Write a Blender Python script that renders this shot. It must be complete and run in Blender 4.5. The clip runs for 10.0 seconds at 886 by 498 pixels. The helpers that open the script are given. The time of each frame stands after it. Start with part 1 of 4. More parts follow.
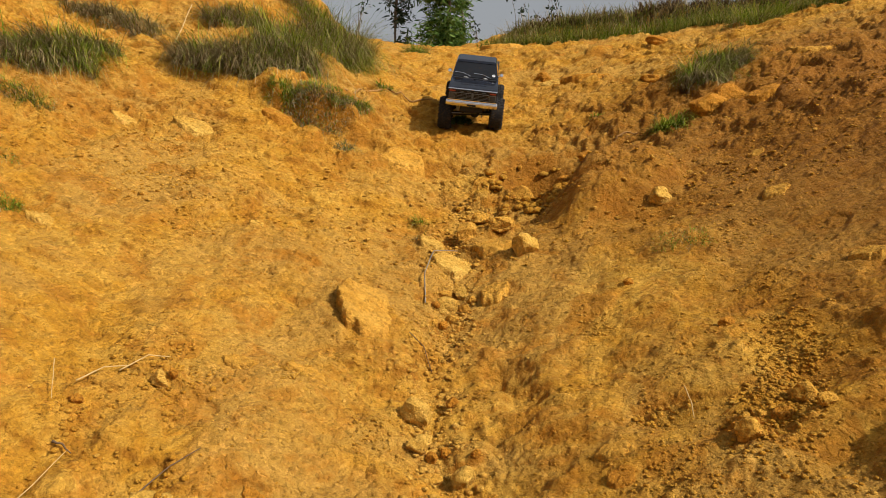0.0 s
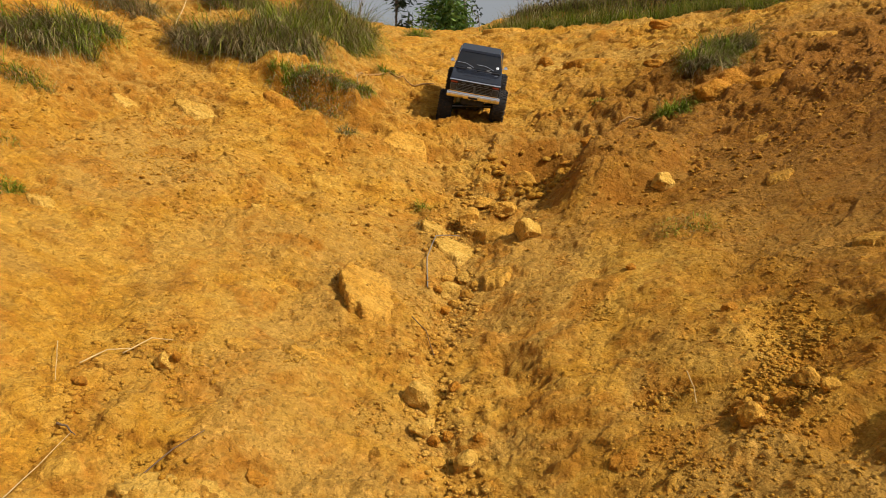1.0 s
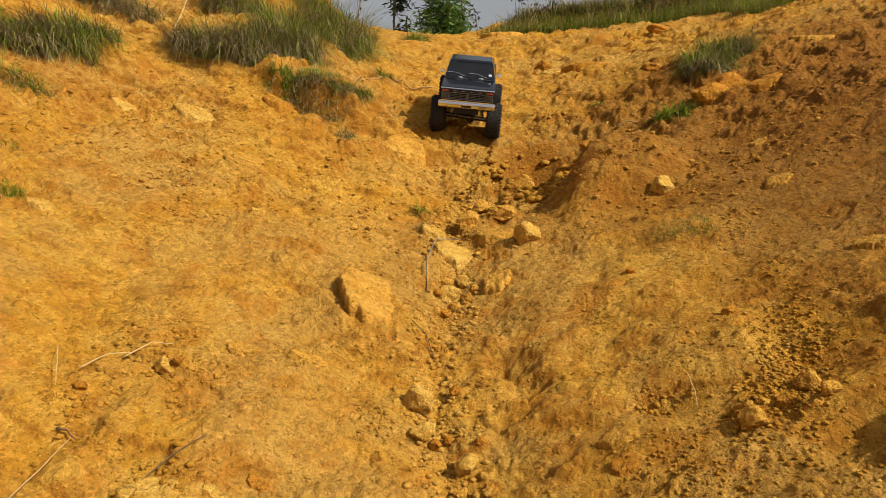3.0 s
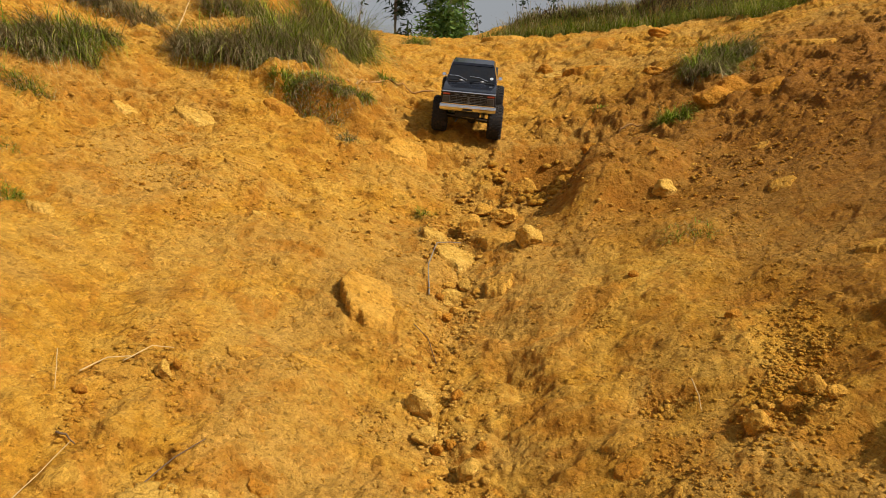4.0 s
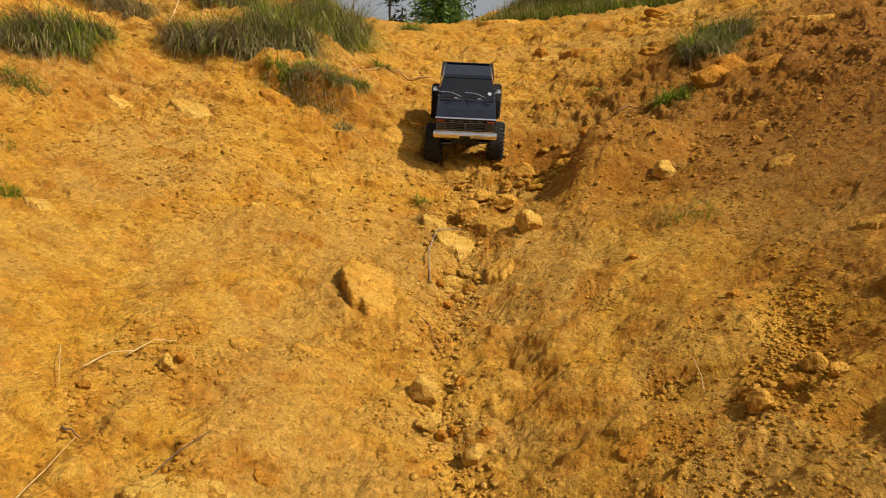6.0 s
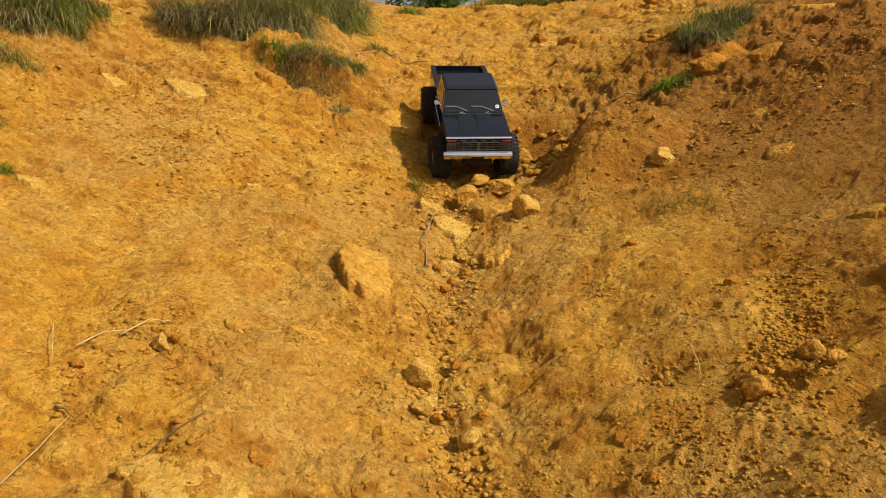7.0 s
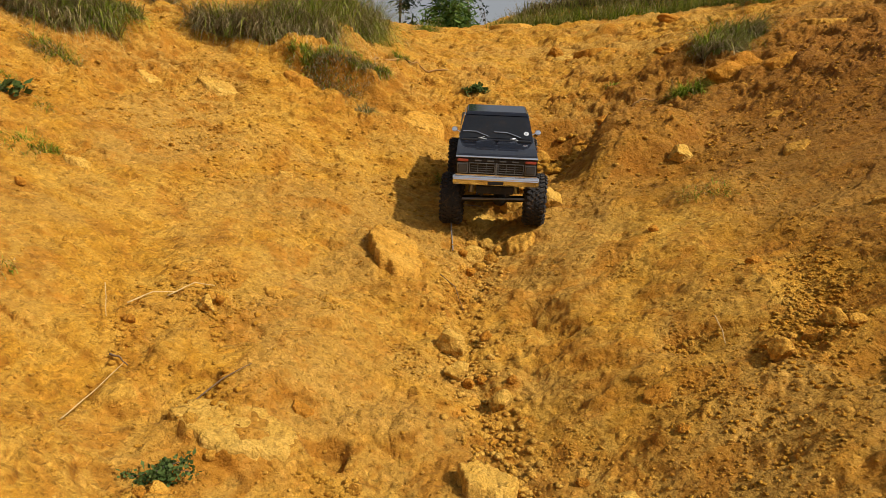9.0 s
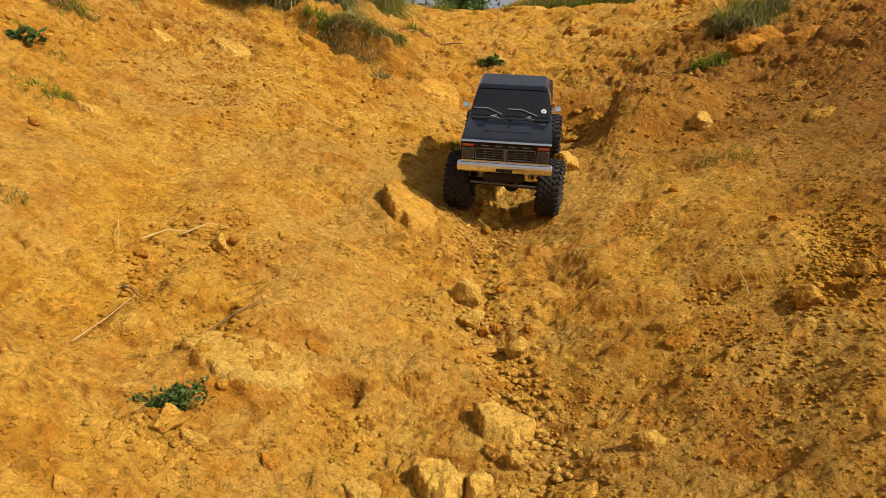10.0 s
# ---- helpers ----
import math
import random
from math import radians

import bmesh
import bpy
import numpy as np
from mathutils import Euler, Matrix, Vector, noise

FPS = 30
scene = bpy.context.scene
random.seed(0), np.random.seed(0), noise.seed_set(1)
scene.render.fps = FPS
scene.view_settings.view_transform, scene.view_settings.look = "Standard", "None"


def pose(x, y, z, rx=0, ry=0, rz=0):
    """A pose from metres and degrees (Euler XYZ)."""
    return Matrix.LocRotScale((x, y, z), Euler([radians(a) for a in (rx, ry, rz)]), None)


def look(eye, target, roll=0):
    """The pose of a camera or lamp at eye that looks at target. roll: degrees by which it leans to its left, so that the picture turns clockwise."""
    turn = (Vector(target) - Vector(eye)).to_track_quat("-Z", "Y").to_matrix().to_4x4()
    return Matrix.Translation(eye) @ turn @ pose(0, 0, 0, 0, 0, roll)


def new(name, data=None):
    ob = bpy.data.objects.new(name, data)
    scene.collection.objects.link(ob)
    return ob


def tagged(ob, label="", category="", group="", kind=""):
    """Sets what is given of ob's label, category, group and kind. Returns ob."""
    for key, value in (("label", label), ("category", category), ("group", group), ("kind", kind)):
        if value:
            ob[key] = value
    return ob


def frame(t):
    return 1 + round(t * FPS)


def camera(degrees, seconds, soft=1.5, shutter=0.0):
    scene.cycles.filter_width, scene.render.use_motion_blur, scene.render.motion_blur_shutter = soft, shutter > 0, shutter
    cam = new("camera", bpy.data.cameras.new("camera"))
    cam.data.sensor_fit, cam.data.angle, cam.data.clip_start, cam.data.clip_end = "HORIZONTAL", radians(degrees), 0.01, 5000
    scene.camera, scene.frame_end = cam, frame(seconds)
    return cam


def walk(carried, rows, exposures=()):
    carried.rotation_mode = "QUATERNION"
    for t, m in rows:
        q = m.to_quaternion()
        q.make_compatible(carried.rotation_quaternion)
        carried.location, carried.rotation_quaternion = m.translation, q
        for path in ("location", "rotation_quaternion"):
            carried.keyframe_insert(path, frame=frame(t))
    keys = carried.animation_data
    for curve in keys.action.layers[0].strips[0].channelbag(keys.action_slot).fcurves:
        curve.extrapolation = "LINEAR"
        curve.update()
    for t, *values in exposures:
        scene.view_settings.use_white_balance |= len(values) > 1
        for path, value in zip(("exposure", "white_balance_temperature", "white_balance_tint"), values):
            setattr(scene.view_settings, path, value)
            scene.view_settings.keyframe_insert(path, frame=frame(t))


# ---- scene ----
cam = camera(66.67, 10.0, soft=0.9)
PATH = [
    (0.0, (0.0000, 0.0000, 1.0000), (0.0000, 1.9805, 0.7217), 0.000),
    (0.5, (-0.0046, 0.0044, 0.9956), (-0.0002, 1.9793, 0.6797), 0.050),
    (1.0, (-0.0044, 0.0021, 0.9975), (-0.0053, 1.9763, 0.6773), 0.235),
    (1.5, (-0.0056, 0.0035, 0.9985), (-0.0024, 1.9798, 0.6919), 0.169),
    (2.0, (-0.0031, 0.0012, 0.9978), (0.0034, 1.9773, 0.6896), 0.265),
    (2.5, (-0.0067, 0.0000, 0.9984), (0.0006, 1.9752, 0.6846), 0.208),
    (4.0, (-0.0108, 0.0073, 0.9958), (-0.0073, 1.9848, 0.6971), 0.246),
    (4.5, (-0.0124, 0.0077, 0.9965), (-0.0065, 1.9848, 0.6947), -0.015),
    (5.0, (-0.0121, 0.0059, 0.9976), (-0.0121, 1.9816, 0.6864), -0.669),
    (5.5, (-0.0081, 0.0060, 0.9964), (-0.0065, 1.9807, 0.6797), -1.284),
    (7.0, (-0.0161, 0.0150, 0.9884), (0.0036, 1.9793, 0.6131), -0.329),
    (7.5, (-0.0217, 0.0147, 0.9707), (0.0139, 1.9789, 0.5954), 0.071),
    (8.0, (-0.0359, 0.0014, 0.9373), (-0.0038, 1.9721, 0.5974), -0.783),
    (8.5, (-0.0378, -0.0277, 0.9239), (-0.0149, 1.9501, 0.6272), 0.036),
    (9.0, (-0.0577, -0.0422, 0.9164), (-0.0579, 1.9343, 0.6106), 0.538),
    (9.5, (-0.0681, -0.0337, 0.8784), (-0.0855, 1.9427, 0.5731), 1.685),
    (10.0, (-0.0725, -0.0347, 0.8443), (-0.0923, 1.9377, 0.5137), 1.798),
]
walk(cam, [(t, look(eye, target, roll)) for t, eye, target, roll in PATH])

# ---- light ----
SUN = Vector((0.66, -0.35, 0.66)).normalized()
world = bpy.data.worlds.new("sky")
scene.world = world
world.use_nodes = True
nt = world.node_tree
sky = nt.nodes.new("ShaderNodeTexSky")
sky.sky_type, sky.sun_disc = "NISHITA", False
sky.air_density, sky.dust_density, sky.ozone_density = 1.0, 4.0, 0.6
sky.sun_elevation, sky.sun_rotation = math.asin(SUN.z), math.atan2(SUN.x, SUN.y)
haze = nt.nodes.new("ShaderNodeHueSaturation")
haze.inputs["Saturation"].default_value = 0.25
nt.links.new(sky.outputs[0], haze.inputs["Color"])
nt.links.new(haze.outputs[0], nt.nodes["Background"].inputs[0])
nt.nodes["Background"].inputs[1].default_value = 0.105
sun = new("sun", bpy.data.lights.new("sun", "SUN"))
sun.data.energy, sun.data.angle, sun.data.color = 4.6, radians(0.9), (1.0, 0.94, 0.84)
sun.matrix_world = look(SUN * 20, (0, 0, 0))
scene.view_settings.exposure = -0.02

# ---- materials ----
def nodes(name, rough=0.9, metal=0.0):
    m = bpy.data.materials.new(name)
    m.use_nodes = True
    b = m.node_tree.nodes["Principled BSDF"]
    b.inputs["Roughness"].default_value, b.inputs["Metallic"].default_value = rough, metal
    return m, m.node_tree, b


def tex_noise(nt, coord, scale, detail=6.0, rough=0.6, warp=0.0):
    n = nt.nodes.new("ShaderNodeTexNoise")
    n.inputs["Scale"].default_value, n.inputs["Detail"].default_value = scale, detail
    n.inputs["Roughness"].default_value, n.inputs["Distortion"].default_value = rough, warp
    nt.links.new(coord, n.inputs["Vector"])
    return n.outputs["Fac"]


def ramp(nt, fac, stops):
    r = nt.nodes.new("ShaderNodeValToRGB")
    e = r.color_ramp.elements
    while len(e) < len(stops):
        e.new(0.5)
    for k, (p, c) in zip(e, stops):
        k.position, k.color = p, (*c, 1)
    nt.links.new(fac, r.inputs[0])
    return r.outputs[0]


def mix(nt, fac, a, b, mode="MIX"):
    x = nt.nodes.new("ShaderNodeMix")
    x.data_type, x.blend_type = "RGBA", mode
    for sock, v in ((x.inputs[0], fac), (x.inputs[6], a), (x.inputs[7], b)):
        if isinstance(v, (int, float)):
            sock.default_value = v
        elif isinstance(v, tuple):
            sock.default_value = (*v, 1)
        else:
            nt.links.new(v, sock)
    return x.outputs[2]


def bump(nt, b, heights, strength, dist):
    last = None
    for h, s, d in zip(heights, strength, dist):
        k = nt.nodes.new("ShaderNodeBump")
        k.inputs["Strength"].default_value, k.inputs["Distance"].default_value = s, d
        nt.links.new(h, k.inputs["Height"])
        if last is not None:
            nt.links.new(last, k.inputs["Normal"])
        last = k.outputs["Normal"]
    nt.links.new(last, b.inputs["Normal"])


def earth(name, red, base, pale, bias=0.0, use_object=False, rand=0.0, crust=None, dark_red=None, speck=0.55):
    """Dusty clay or stone: broad stains, clod-size mottling, fine grit."""
    m, nt, b = nodes(name, 0.95)
    b.inputs["Specular IOR Level"].default_value = 0.15
    src = nt.nodes.new("ShaderNodeTexCoord").outputs["Object"] if use_object else nt.nodes.new("ShaderNodeNewGeometry").outputs["Position"]
    broad = tex_noise(nt, src, 3.2, 4, 0.55, 0.4)
    mid = tex_noise(nt, src, 17, 6, 0.65, 0.6)
    fine = tex_noise(nt, src, 95, 5, 0.7)
    grit = tex_noise(nt, src, 420, 3, 0.7)
    c = ramp(nt, broad, ((0.34 - bias, red), (0.50 - bias, base), (0.66 - bias, pale)))
    c2 = ramp(nt, mid, ((0.38, red), (0.46, base), (0.57, pale)))
    c = mix(nt, 0.55, c, c2)
    if crust:
        k = ramp(nt, tex_noise(nt, src, 2.1, 5, 0.6, 0.8), ((0.45, (0, 0, 0)), (0.58, (0.8, 0.8, 0.8))))
        c = mix(nt, k, c, crust)
    c = mix(nt, 0.38, c, ramp(nt, fine, ((0.28, tuple(v * 0.6 for v in red)), (0.45, base), (0.62, base), (0.78, pale))))
    c = mix(nt, 0.4, c, ramp(nt, grit, ((0.32, (0.45, 0.42, 0.4)), (0.55, (1, 1, 1)), (0.75, (1.25, 1.25, 1.25)))), "MULTIPLY")
    if crust:
        fresh = ramp(nt, tex_noise(nt, src, 8.5, 7, 0.68, 1.0), ((0.50, (0, 0, 0)), (0.60, (0.7, 0.7, 0.7))))
        # the crust has broken away from steep faces and shows red earth
        steep = nt.nodes.new("ShaderNodeSeparateXYZ")
        nt.links.new(nt.nodes.new("ShaderNodeNewGeometry").outputs["Normal"], steep.inputs[0])
        bare = ramp(nt, steep.outputs["Z"], ((0.50, (0.85, 0.85, 0.85)), (0.76, (0, 0, 0))))
        c = mix(nt, bare, c, mix(nt, mid, tuple(v * 0.55 for v in red), tuple(v * 1.1 for v in red)))
        c = mix(nt, fresh, c, mix(nt, fine, tuple(v * 0.75 for v in red), tuple(v * 1.35 for v in red)))
    # colour turns darker red-brown towards a point on the right bank, its edge uneven
    if dark_red:
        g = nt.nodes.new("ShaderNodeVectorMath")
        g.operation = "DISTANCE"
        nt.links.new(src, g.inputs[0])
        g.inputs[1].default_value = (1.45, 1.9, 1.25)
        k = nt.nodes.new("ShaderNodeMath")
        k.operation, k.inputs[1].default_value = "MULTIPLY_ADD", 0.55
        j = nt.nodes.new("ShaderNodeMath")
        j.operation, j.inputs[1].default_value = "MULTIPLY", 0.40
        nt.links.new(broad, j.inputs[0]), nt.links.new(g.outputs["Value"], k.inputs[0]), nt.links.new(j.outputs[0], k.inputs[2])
        c = mix(nt, ramp(nt, k.outputs[0], ((0.42, (0.95, 0.95, 0.95)), (0.76, (0.62, 0.62, 0.62)), (1.02, (0, 0, 0)))), c, mix(nt, fine, dark_red, tuple(v * 1.6 for v in dark_red)))
    if rand:
        info = nt.nodes.new("ShaderNodeObjectInfo")
        c = mix(nt, rand, c, ramp(nt, info.outputs["Random"], ((0, (0.95, 0.92, 0.9)), (1, (1.3, 1.3, 1.35)))), "MULTIPLY")
    # crumbs: small cells, some pale, some dark, each a little lump
    heights, warp = [], nt.nodes.new("ShaderNodeVectorMath")
    shake = nt.nodes.new("ShaderNodeTexNoise")
    shake.inputs["Scale"].default_value, shake.inputs["Detail"].default_value = 60, 3
    nt.links.new(src, shake.inputs["Vector"])
    warp.operation, warp.inputs[1].default_value = "MULTIPLY_ADD", (0.012, 0.012, 0.012)
    nt.links.new(shake.outputs["Color"], warp.inputs[0]), nt.links.new(src, warp.inputs[2])
    for size, lo, hi in ((75, 0.62, 1.22), (190, 0.55, 1.30)):
        v = nt.nodes.new("ShaderNodeTexVoronoi")
        v.inputs["Scale"].default_value = size
        nt.links.new(warp.outputs[0], v.inputs["Vector"])
        sep = nt.nodes.new("ShaderNodeSeparateColor")
        nt.links.new(v.outputs["Color"], sep.inputs[0])
        tone = ramp(nt, sep.outputs[0], ((0.0, (lo, lo * 0.96, lo * 0.9)), (0.22, (0.97, 0.97, 0.97)), (0.78, (1.0, 1.0, 1.0)), (0.98, (hi, hi, hi * 1.15))))
        c = mix(nt, speck, c, tone, "MULTIPLY")
        lump = nt.nodes.new("ShaderNodeMath")
        lump.operation = "MULTIPLY"
        nt.links.new(ramp(nt, v.outputs["Distance"], ((0.1, (1, 1, 1)), (0.75, (0, 0, 0)))), lump.inputs[0])
        nt.links.new(sep.outputs[1], lump.inputs[1])
        heights.append(lump.outputs[0])
    nt.links.new(c, b.inputs["Base Color"])
    bump(nt, b, (mid, fine, heights[0], heights[1], grit), (0.7, 1.0, 0.9, 0.9, 0.7), (0.008, 0.008, 0.004, 0.002, 0.002))
    return m


def plain(name, col, rough, metal=0.0, var=0.25, scale=40.0, spec=0.5, dust=0.0, coat=0.0):
    m, nt, b = nodes(name, rough, metal)
    b.inputs["Specular IOR Level"].default_value = spec
    b.inputs["Coat Weight"].default_value, b.inputs["Coat Roughness"].default_value = coat, 0.06
    src = nt.nodes.new("ShaderNodeTexCoord").outputs["Object"]
    n = tex_noise(nt, src, scale, 5, 0.6)
    c = ramp(nt, n, ((0.3, tuple(v * (1 - var) for v in col)), (0.7, tuple(v * (1 + var) for v in col))))
    if dust:
        d = ramp(nt, tex_noise(nt, src, scale * 1.7, 7, 0.7), ((0.52, (0, 0, 0)), (0.78, (dust, dust, dust))))
        c = mix(nt, d, c, (0.36, 0.19, 0.05))
        r = mix(nt, d, (rough,) * 3, (0.85,) * 3)
        nt.links.new(r, b.inputs["Roughness"])
    nt.links.new(c, b.inputs["Base Color"])
    return m


def blades(name, a, c, tip):
    m, nt, b = nodes(name, 0.55)
    b.inputs["Specular IOR Level"].default_value = 0.05
    g = nt.nodes.new("ShaderNodeNewGeometry")
    nt.links.new(ramp(nt, g.outputs["Random Per Island"], ((0.0, a), (0.6, c), (1.0, tip))), b.inputs["Base Color"])
    # light shines through thin leaves
    glow, both = nt.nodes.new("ShaderNodeBsdfTranslucent"), nt.nodes.new("ShaderNodeMixShader")
    both.inputs[0].default_value = 0.25
    nt.links.new(b.inputs["Base Color"].links[0].from_socket, glow.inputs["Color"])
    nt.links.new(b.outputs[0], both.inputs[1]), nt.links.new(glow.outputs[0], both.inputs[2])
    nt.links.new(both.outputs[0], nt.nodes["Material Output"].inputs["Surface"])
    return m


CLAY = earth("orange_clay", (0.37, 0.145, 0.012), (0.52, 0.246, 0.020), (0.63, 0.37, 0.065), crust=(0.46, 0.268, 0.064), dark_red=(0.19, 0.074, 0.008), speck=0.6)
ROCK = [earth("reddish_stone", (0.36, 0.13, 0.012), (0.48, 0.20, 0.018), (0.57, 0.28, 0.035), 0, True, 0.5),
        earth("ochre_stone", (0.44, 0.19, 0.018), (0.57, 0.285, 0.036), (0.66, 0.37, 0.068), 0.03, True, 0.5),
        earth("pale_stone", (0.50, 0.25, 0.030), (0.62, 0.35, 0.058), (0.71, 0.44, 0.10), 0.05, True, 0.4)]
CRUMB = earth("clay_crumbs", (0.40, 0.16, 0.012), (0.53, 0.25, 0.022), (0.62, 0.35, 0.055))
CHIP = earth("stone_chips", (0.46, 0.20, 0.018), (0.60, 0.31, 0.042), (0.70, 0.42, 0.09))
GREEN = blades("green_grass", (0.065, 0.105, 0.006), (0.175, 0.230, 0.014), (0.40, 0.39, 0.06))
DRY = blades("dry_grass", (0.12, 0.082, 0.030), (0.32, 0.235, 0.090), (0.56, 0.45, 0.23))
THATCH = blades("dead_thatch", (0.07, 0.048, 0.022), (0.24, 0.175, 0.080), (0.52, 0.42, 0.23))
HEATH = blades("withered_heath", (0.05, 0.03, 0.015), (0.11, 0.065, 0.03), (0.20, 0.15, 0.07))
DULL = blades("dull_green_grass", (0.085, 0.100, 0.014), (0.20, 0.21, 0.034), (0.40, 0.34, 0.10))
LEAF = blades("tree_leaf", (0.025, 0.055, 0.012), (0.09, 0.16, 0.03), (0.18, 0.26, 0.06))
DARKLEAF = blades("dark_leaf", (0.015, 0.03, 0.015), (0.03, 0.045, 0.025), (0.05, 0.07, 0.035))
HERB = blades("herb_leaf", (0.045, 0.075, 0.018), (0.08, 0.12, 0.03), (0.14, 0.18, 0.05))
BARK = plain("bark", (0.10, 0.075, 0.05), 0.9, scale=60)
STRAW = plain("straw", (0.50, 0.33, 0.13), 0.8, scale=80)
TWIG = plain("twig_wood", (0.13, 0.075, 0.035), 0.85, scale=80)
ROOT = plain("root_wood", (0.33, 0.17, 0.045), 0.9, scale=60)
WIRE = plain("grey_stem", (0.20, 0.17, 0.13), 0.6)
PAINT = plain("black_blue_paint", (0.006, 0.008, 0.014), 0.07, 0.0, 0.3, 25, 0.42, 0.05, 0.18)
GLOSSBLACK = plain("black_plastic", (0.008, 0.008, 0.009), 0.4, 0, 0.2, 60, 0.3)
GLASS = plain("tinted_glass", (0.006, 0.007, 0.009), 0.06, 0, 0.2, 20, 0.6, 0.05)
TRIM = plain("matt_black_plastic", (0.012, 0.012, 0.013), 0.6, 0, 0.3, 60, 0.3, 0.12)
RUBBER = plain("tyre_rubber", (0.022, 0.021, 0.021), 0.85, 0, 0.3, 90, 0.3, 0.35)
CHROME = plain("chrome", (0.80, 0.80, 0.82), 0.12, 1.0, 0.04, 30, 0.5, 0.12)
STEEL = plain("grey_metal", (0.35, 0.35, 0.36), 0.4, 1.0, 0.15, 60, 0.5, 0.3)
GRILLE = plain("grille_silver", (0.11, 0.115, 0.12), 0.45, 0.1, 0.15, 60, 0.5, 0.1)
LAMP = plain("headlight_lens", (0.05, 0.052, 0.055), 0.15, 0.0, 0.2, 30)
AMBER = plain("amber_lens", (0.30, 0.055, 0.035), 0.25, 0, 0.1, 30)
WHITE = plain("white_vinyl", (0.75, 0.76, 0.78), 0.4, 0, 0.05, 30)
GREY = plain("grey_vinyl", (0.30, 0.32, 0.36), 0.4, 0, 0.05, 30)


# ---- mesh helpers ----
def part(name, bm, material, parent=None, label="", smooth=False):
    me = bpy.data.meshes.new(name)
    bm.to_mesh(me)
    bm.free()
    me.materials.append(material)
    if smooth:
        me.shade_smooth()
    ob = new(name, me)
    ob.parent = parent
    return tagged(ob, label) if label else ob


def arrays(name, verts, faces, material, parent=None):
    """A mesh from numpy corners and quads or triangles."""
    me = bpy.data.meshes.new(name)
    n, k = faces.shape
    me.vertices.add(len(verts))
    me.vertices.foreach_set("co", np.asarray(verts, np.float32).ravel())
    me.loops.add(n * k)
    me.loops.foreach_set("vertex_index", faces.astype(np.int32).ravel())
    me.polygons.add(n)
    me.polygons.foreach_set("loop_start", np.arange(n, dtype=np.int32) * k)
    me.update(calc_edges=True)
    me.validate()
    me.materials.append(material)
    ob = new(name, me)
    ob.parent = parent
    return ob


def hash01(i, j, seed):
    h = (i.astype(np.int64) * 374761393 + j.astype(np.int64) * 668265263 + seed * 1442695041) & 0xFFFFFFFF
    h = ((h ^ (h >> 13)) * 1274126177) & 0xFFFFFFFF
    return ((h ^ (h >> 16)) & 0xFFFFFF) / float(0xFFFFFF)


def grad_noise(x, y, seed):
    i, j = np.floor(x), np.floor(y)
    fx, fy = x - i, y - j
    u, v = fx * fx * fx * (fx * (fx * 6 - 15) + 10), fy * fy * fy * (fy * (fy * 6 - 15) + 10)

    def corner(a, b):
        t = hash01(i + a, j + b, seed) * 2 * np.pi
        return np.cos(t) * (fx - a) + np.sin(t) * (fy - b)
    return (corner(0, 0) * (1 - u) + corner(1, 0) * u) * (1 - v) + (corner(0, 1) * (1 - u) + corner(1, 1) * u) * v


def clods(x, y, size, chance, seed, flat=1.0):
    """Half-buried lumps, one in some of the cells of a jittered lattice; height as a part of size."""
    gx, gy = x / size, y / size
    i, j = np.floor(gx), np.floor(gy)
    out = np.zeros_like(x)
    for a in (-1, 0, 1):
        for b in (-1, 0, 1):
            p, q = i + a, j + b
            on = hash01(p, q, seed) < chance
            cx, cy = p + hash01(p, q, seed + 1), q + hash01(p, q, seed + 2)
            r = 0.22 + 0.5 * hash01(p, q, seed + 3) ** 2
            ang = hash01(p, q, seed + 4) * np.pi
            dx, dy = gx - cx, gy - cy
            ex, ey = dx * np.cos(ang) + dy * np.sin(ang), (dy * np.cos(ang) - dx * np.sin(ang)) * 1.5
            d = np.maximum(np.abs(ex) * 0.55 + np.abs(ey) * 0.55, np.hypot(ex, ey) * 0.92) / r
            out = np.maximum(out, np.where(on, np.clip(1.35 * (1 - d), 0, 1) ** 0.6 * r * flat, 0))
    return out


def plates(x, y, size, seed, power=2.0):
    """Broken crust: each cell of a jittered lattice lies at a height of its own, 0 to 1."""
    gx, gy = x / size, y / size
    i, j = np.floor(gx), np.floor(gy)
    best, out = np.full_like(x, 9.0), np.zeros_like(x)
    for a in (-1, 0, 1):
        for b in (-1, 0, 1):
            p, q = i + a, j + b
            d = (gx - p - hash01(p, q, seed + 1)) ** 2 + (gy - q - hash01(p, q, seed + 2)) ** 2
            near = d < best
            best = np.where(near, d, best)
            out = np.where(near, hash01(p, q, seed) ** power, out)
    return out


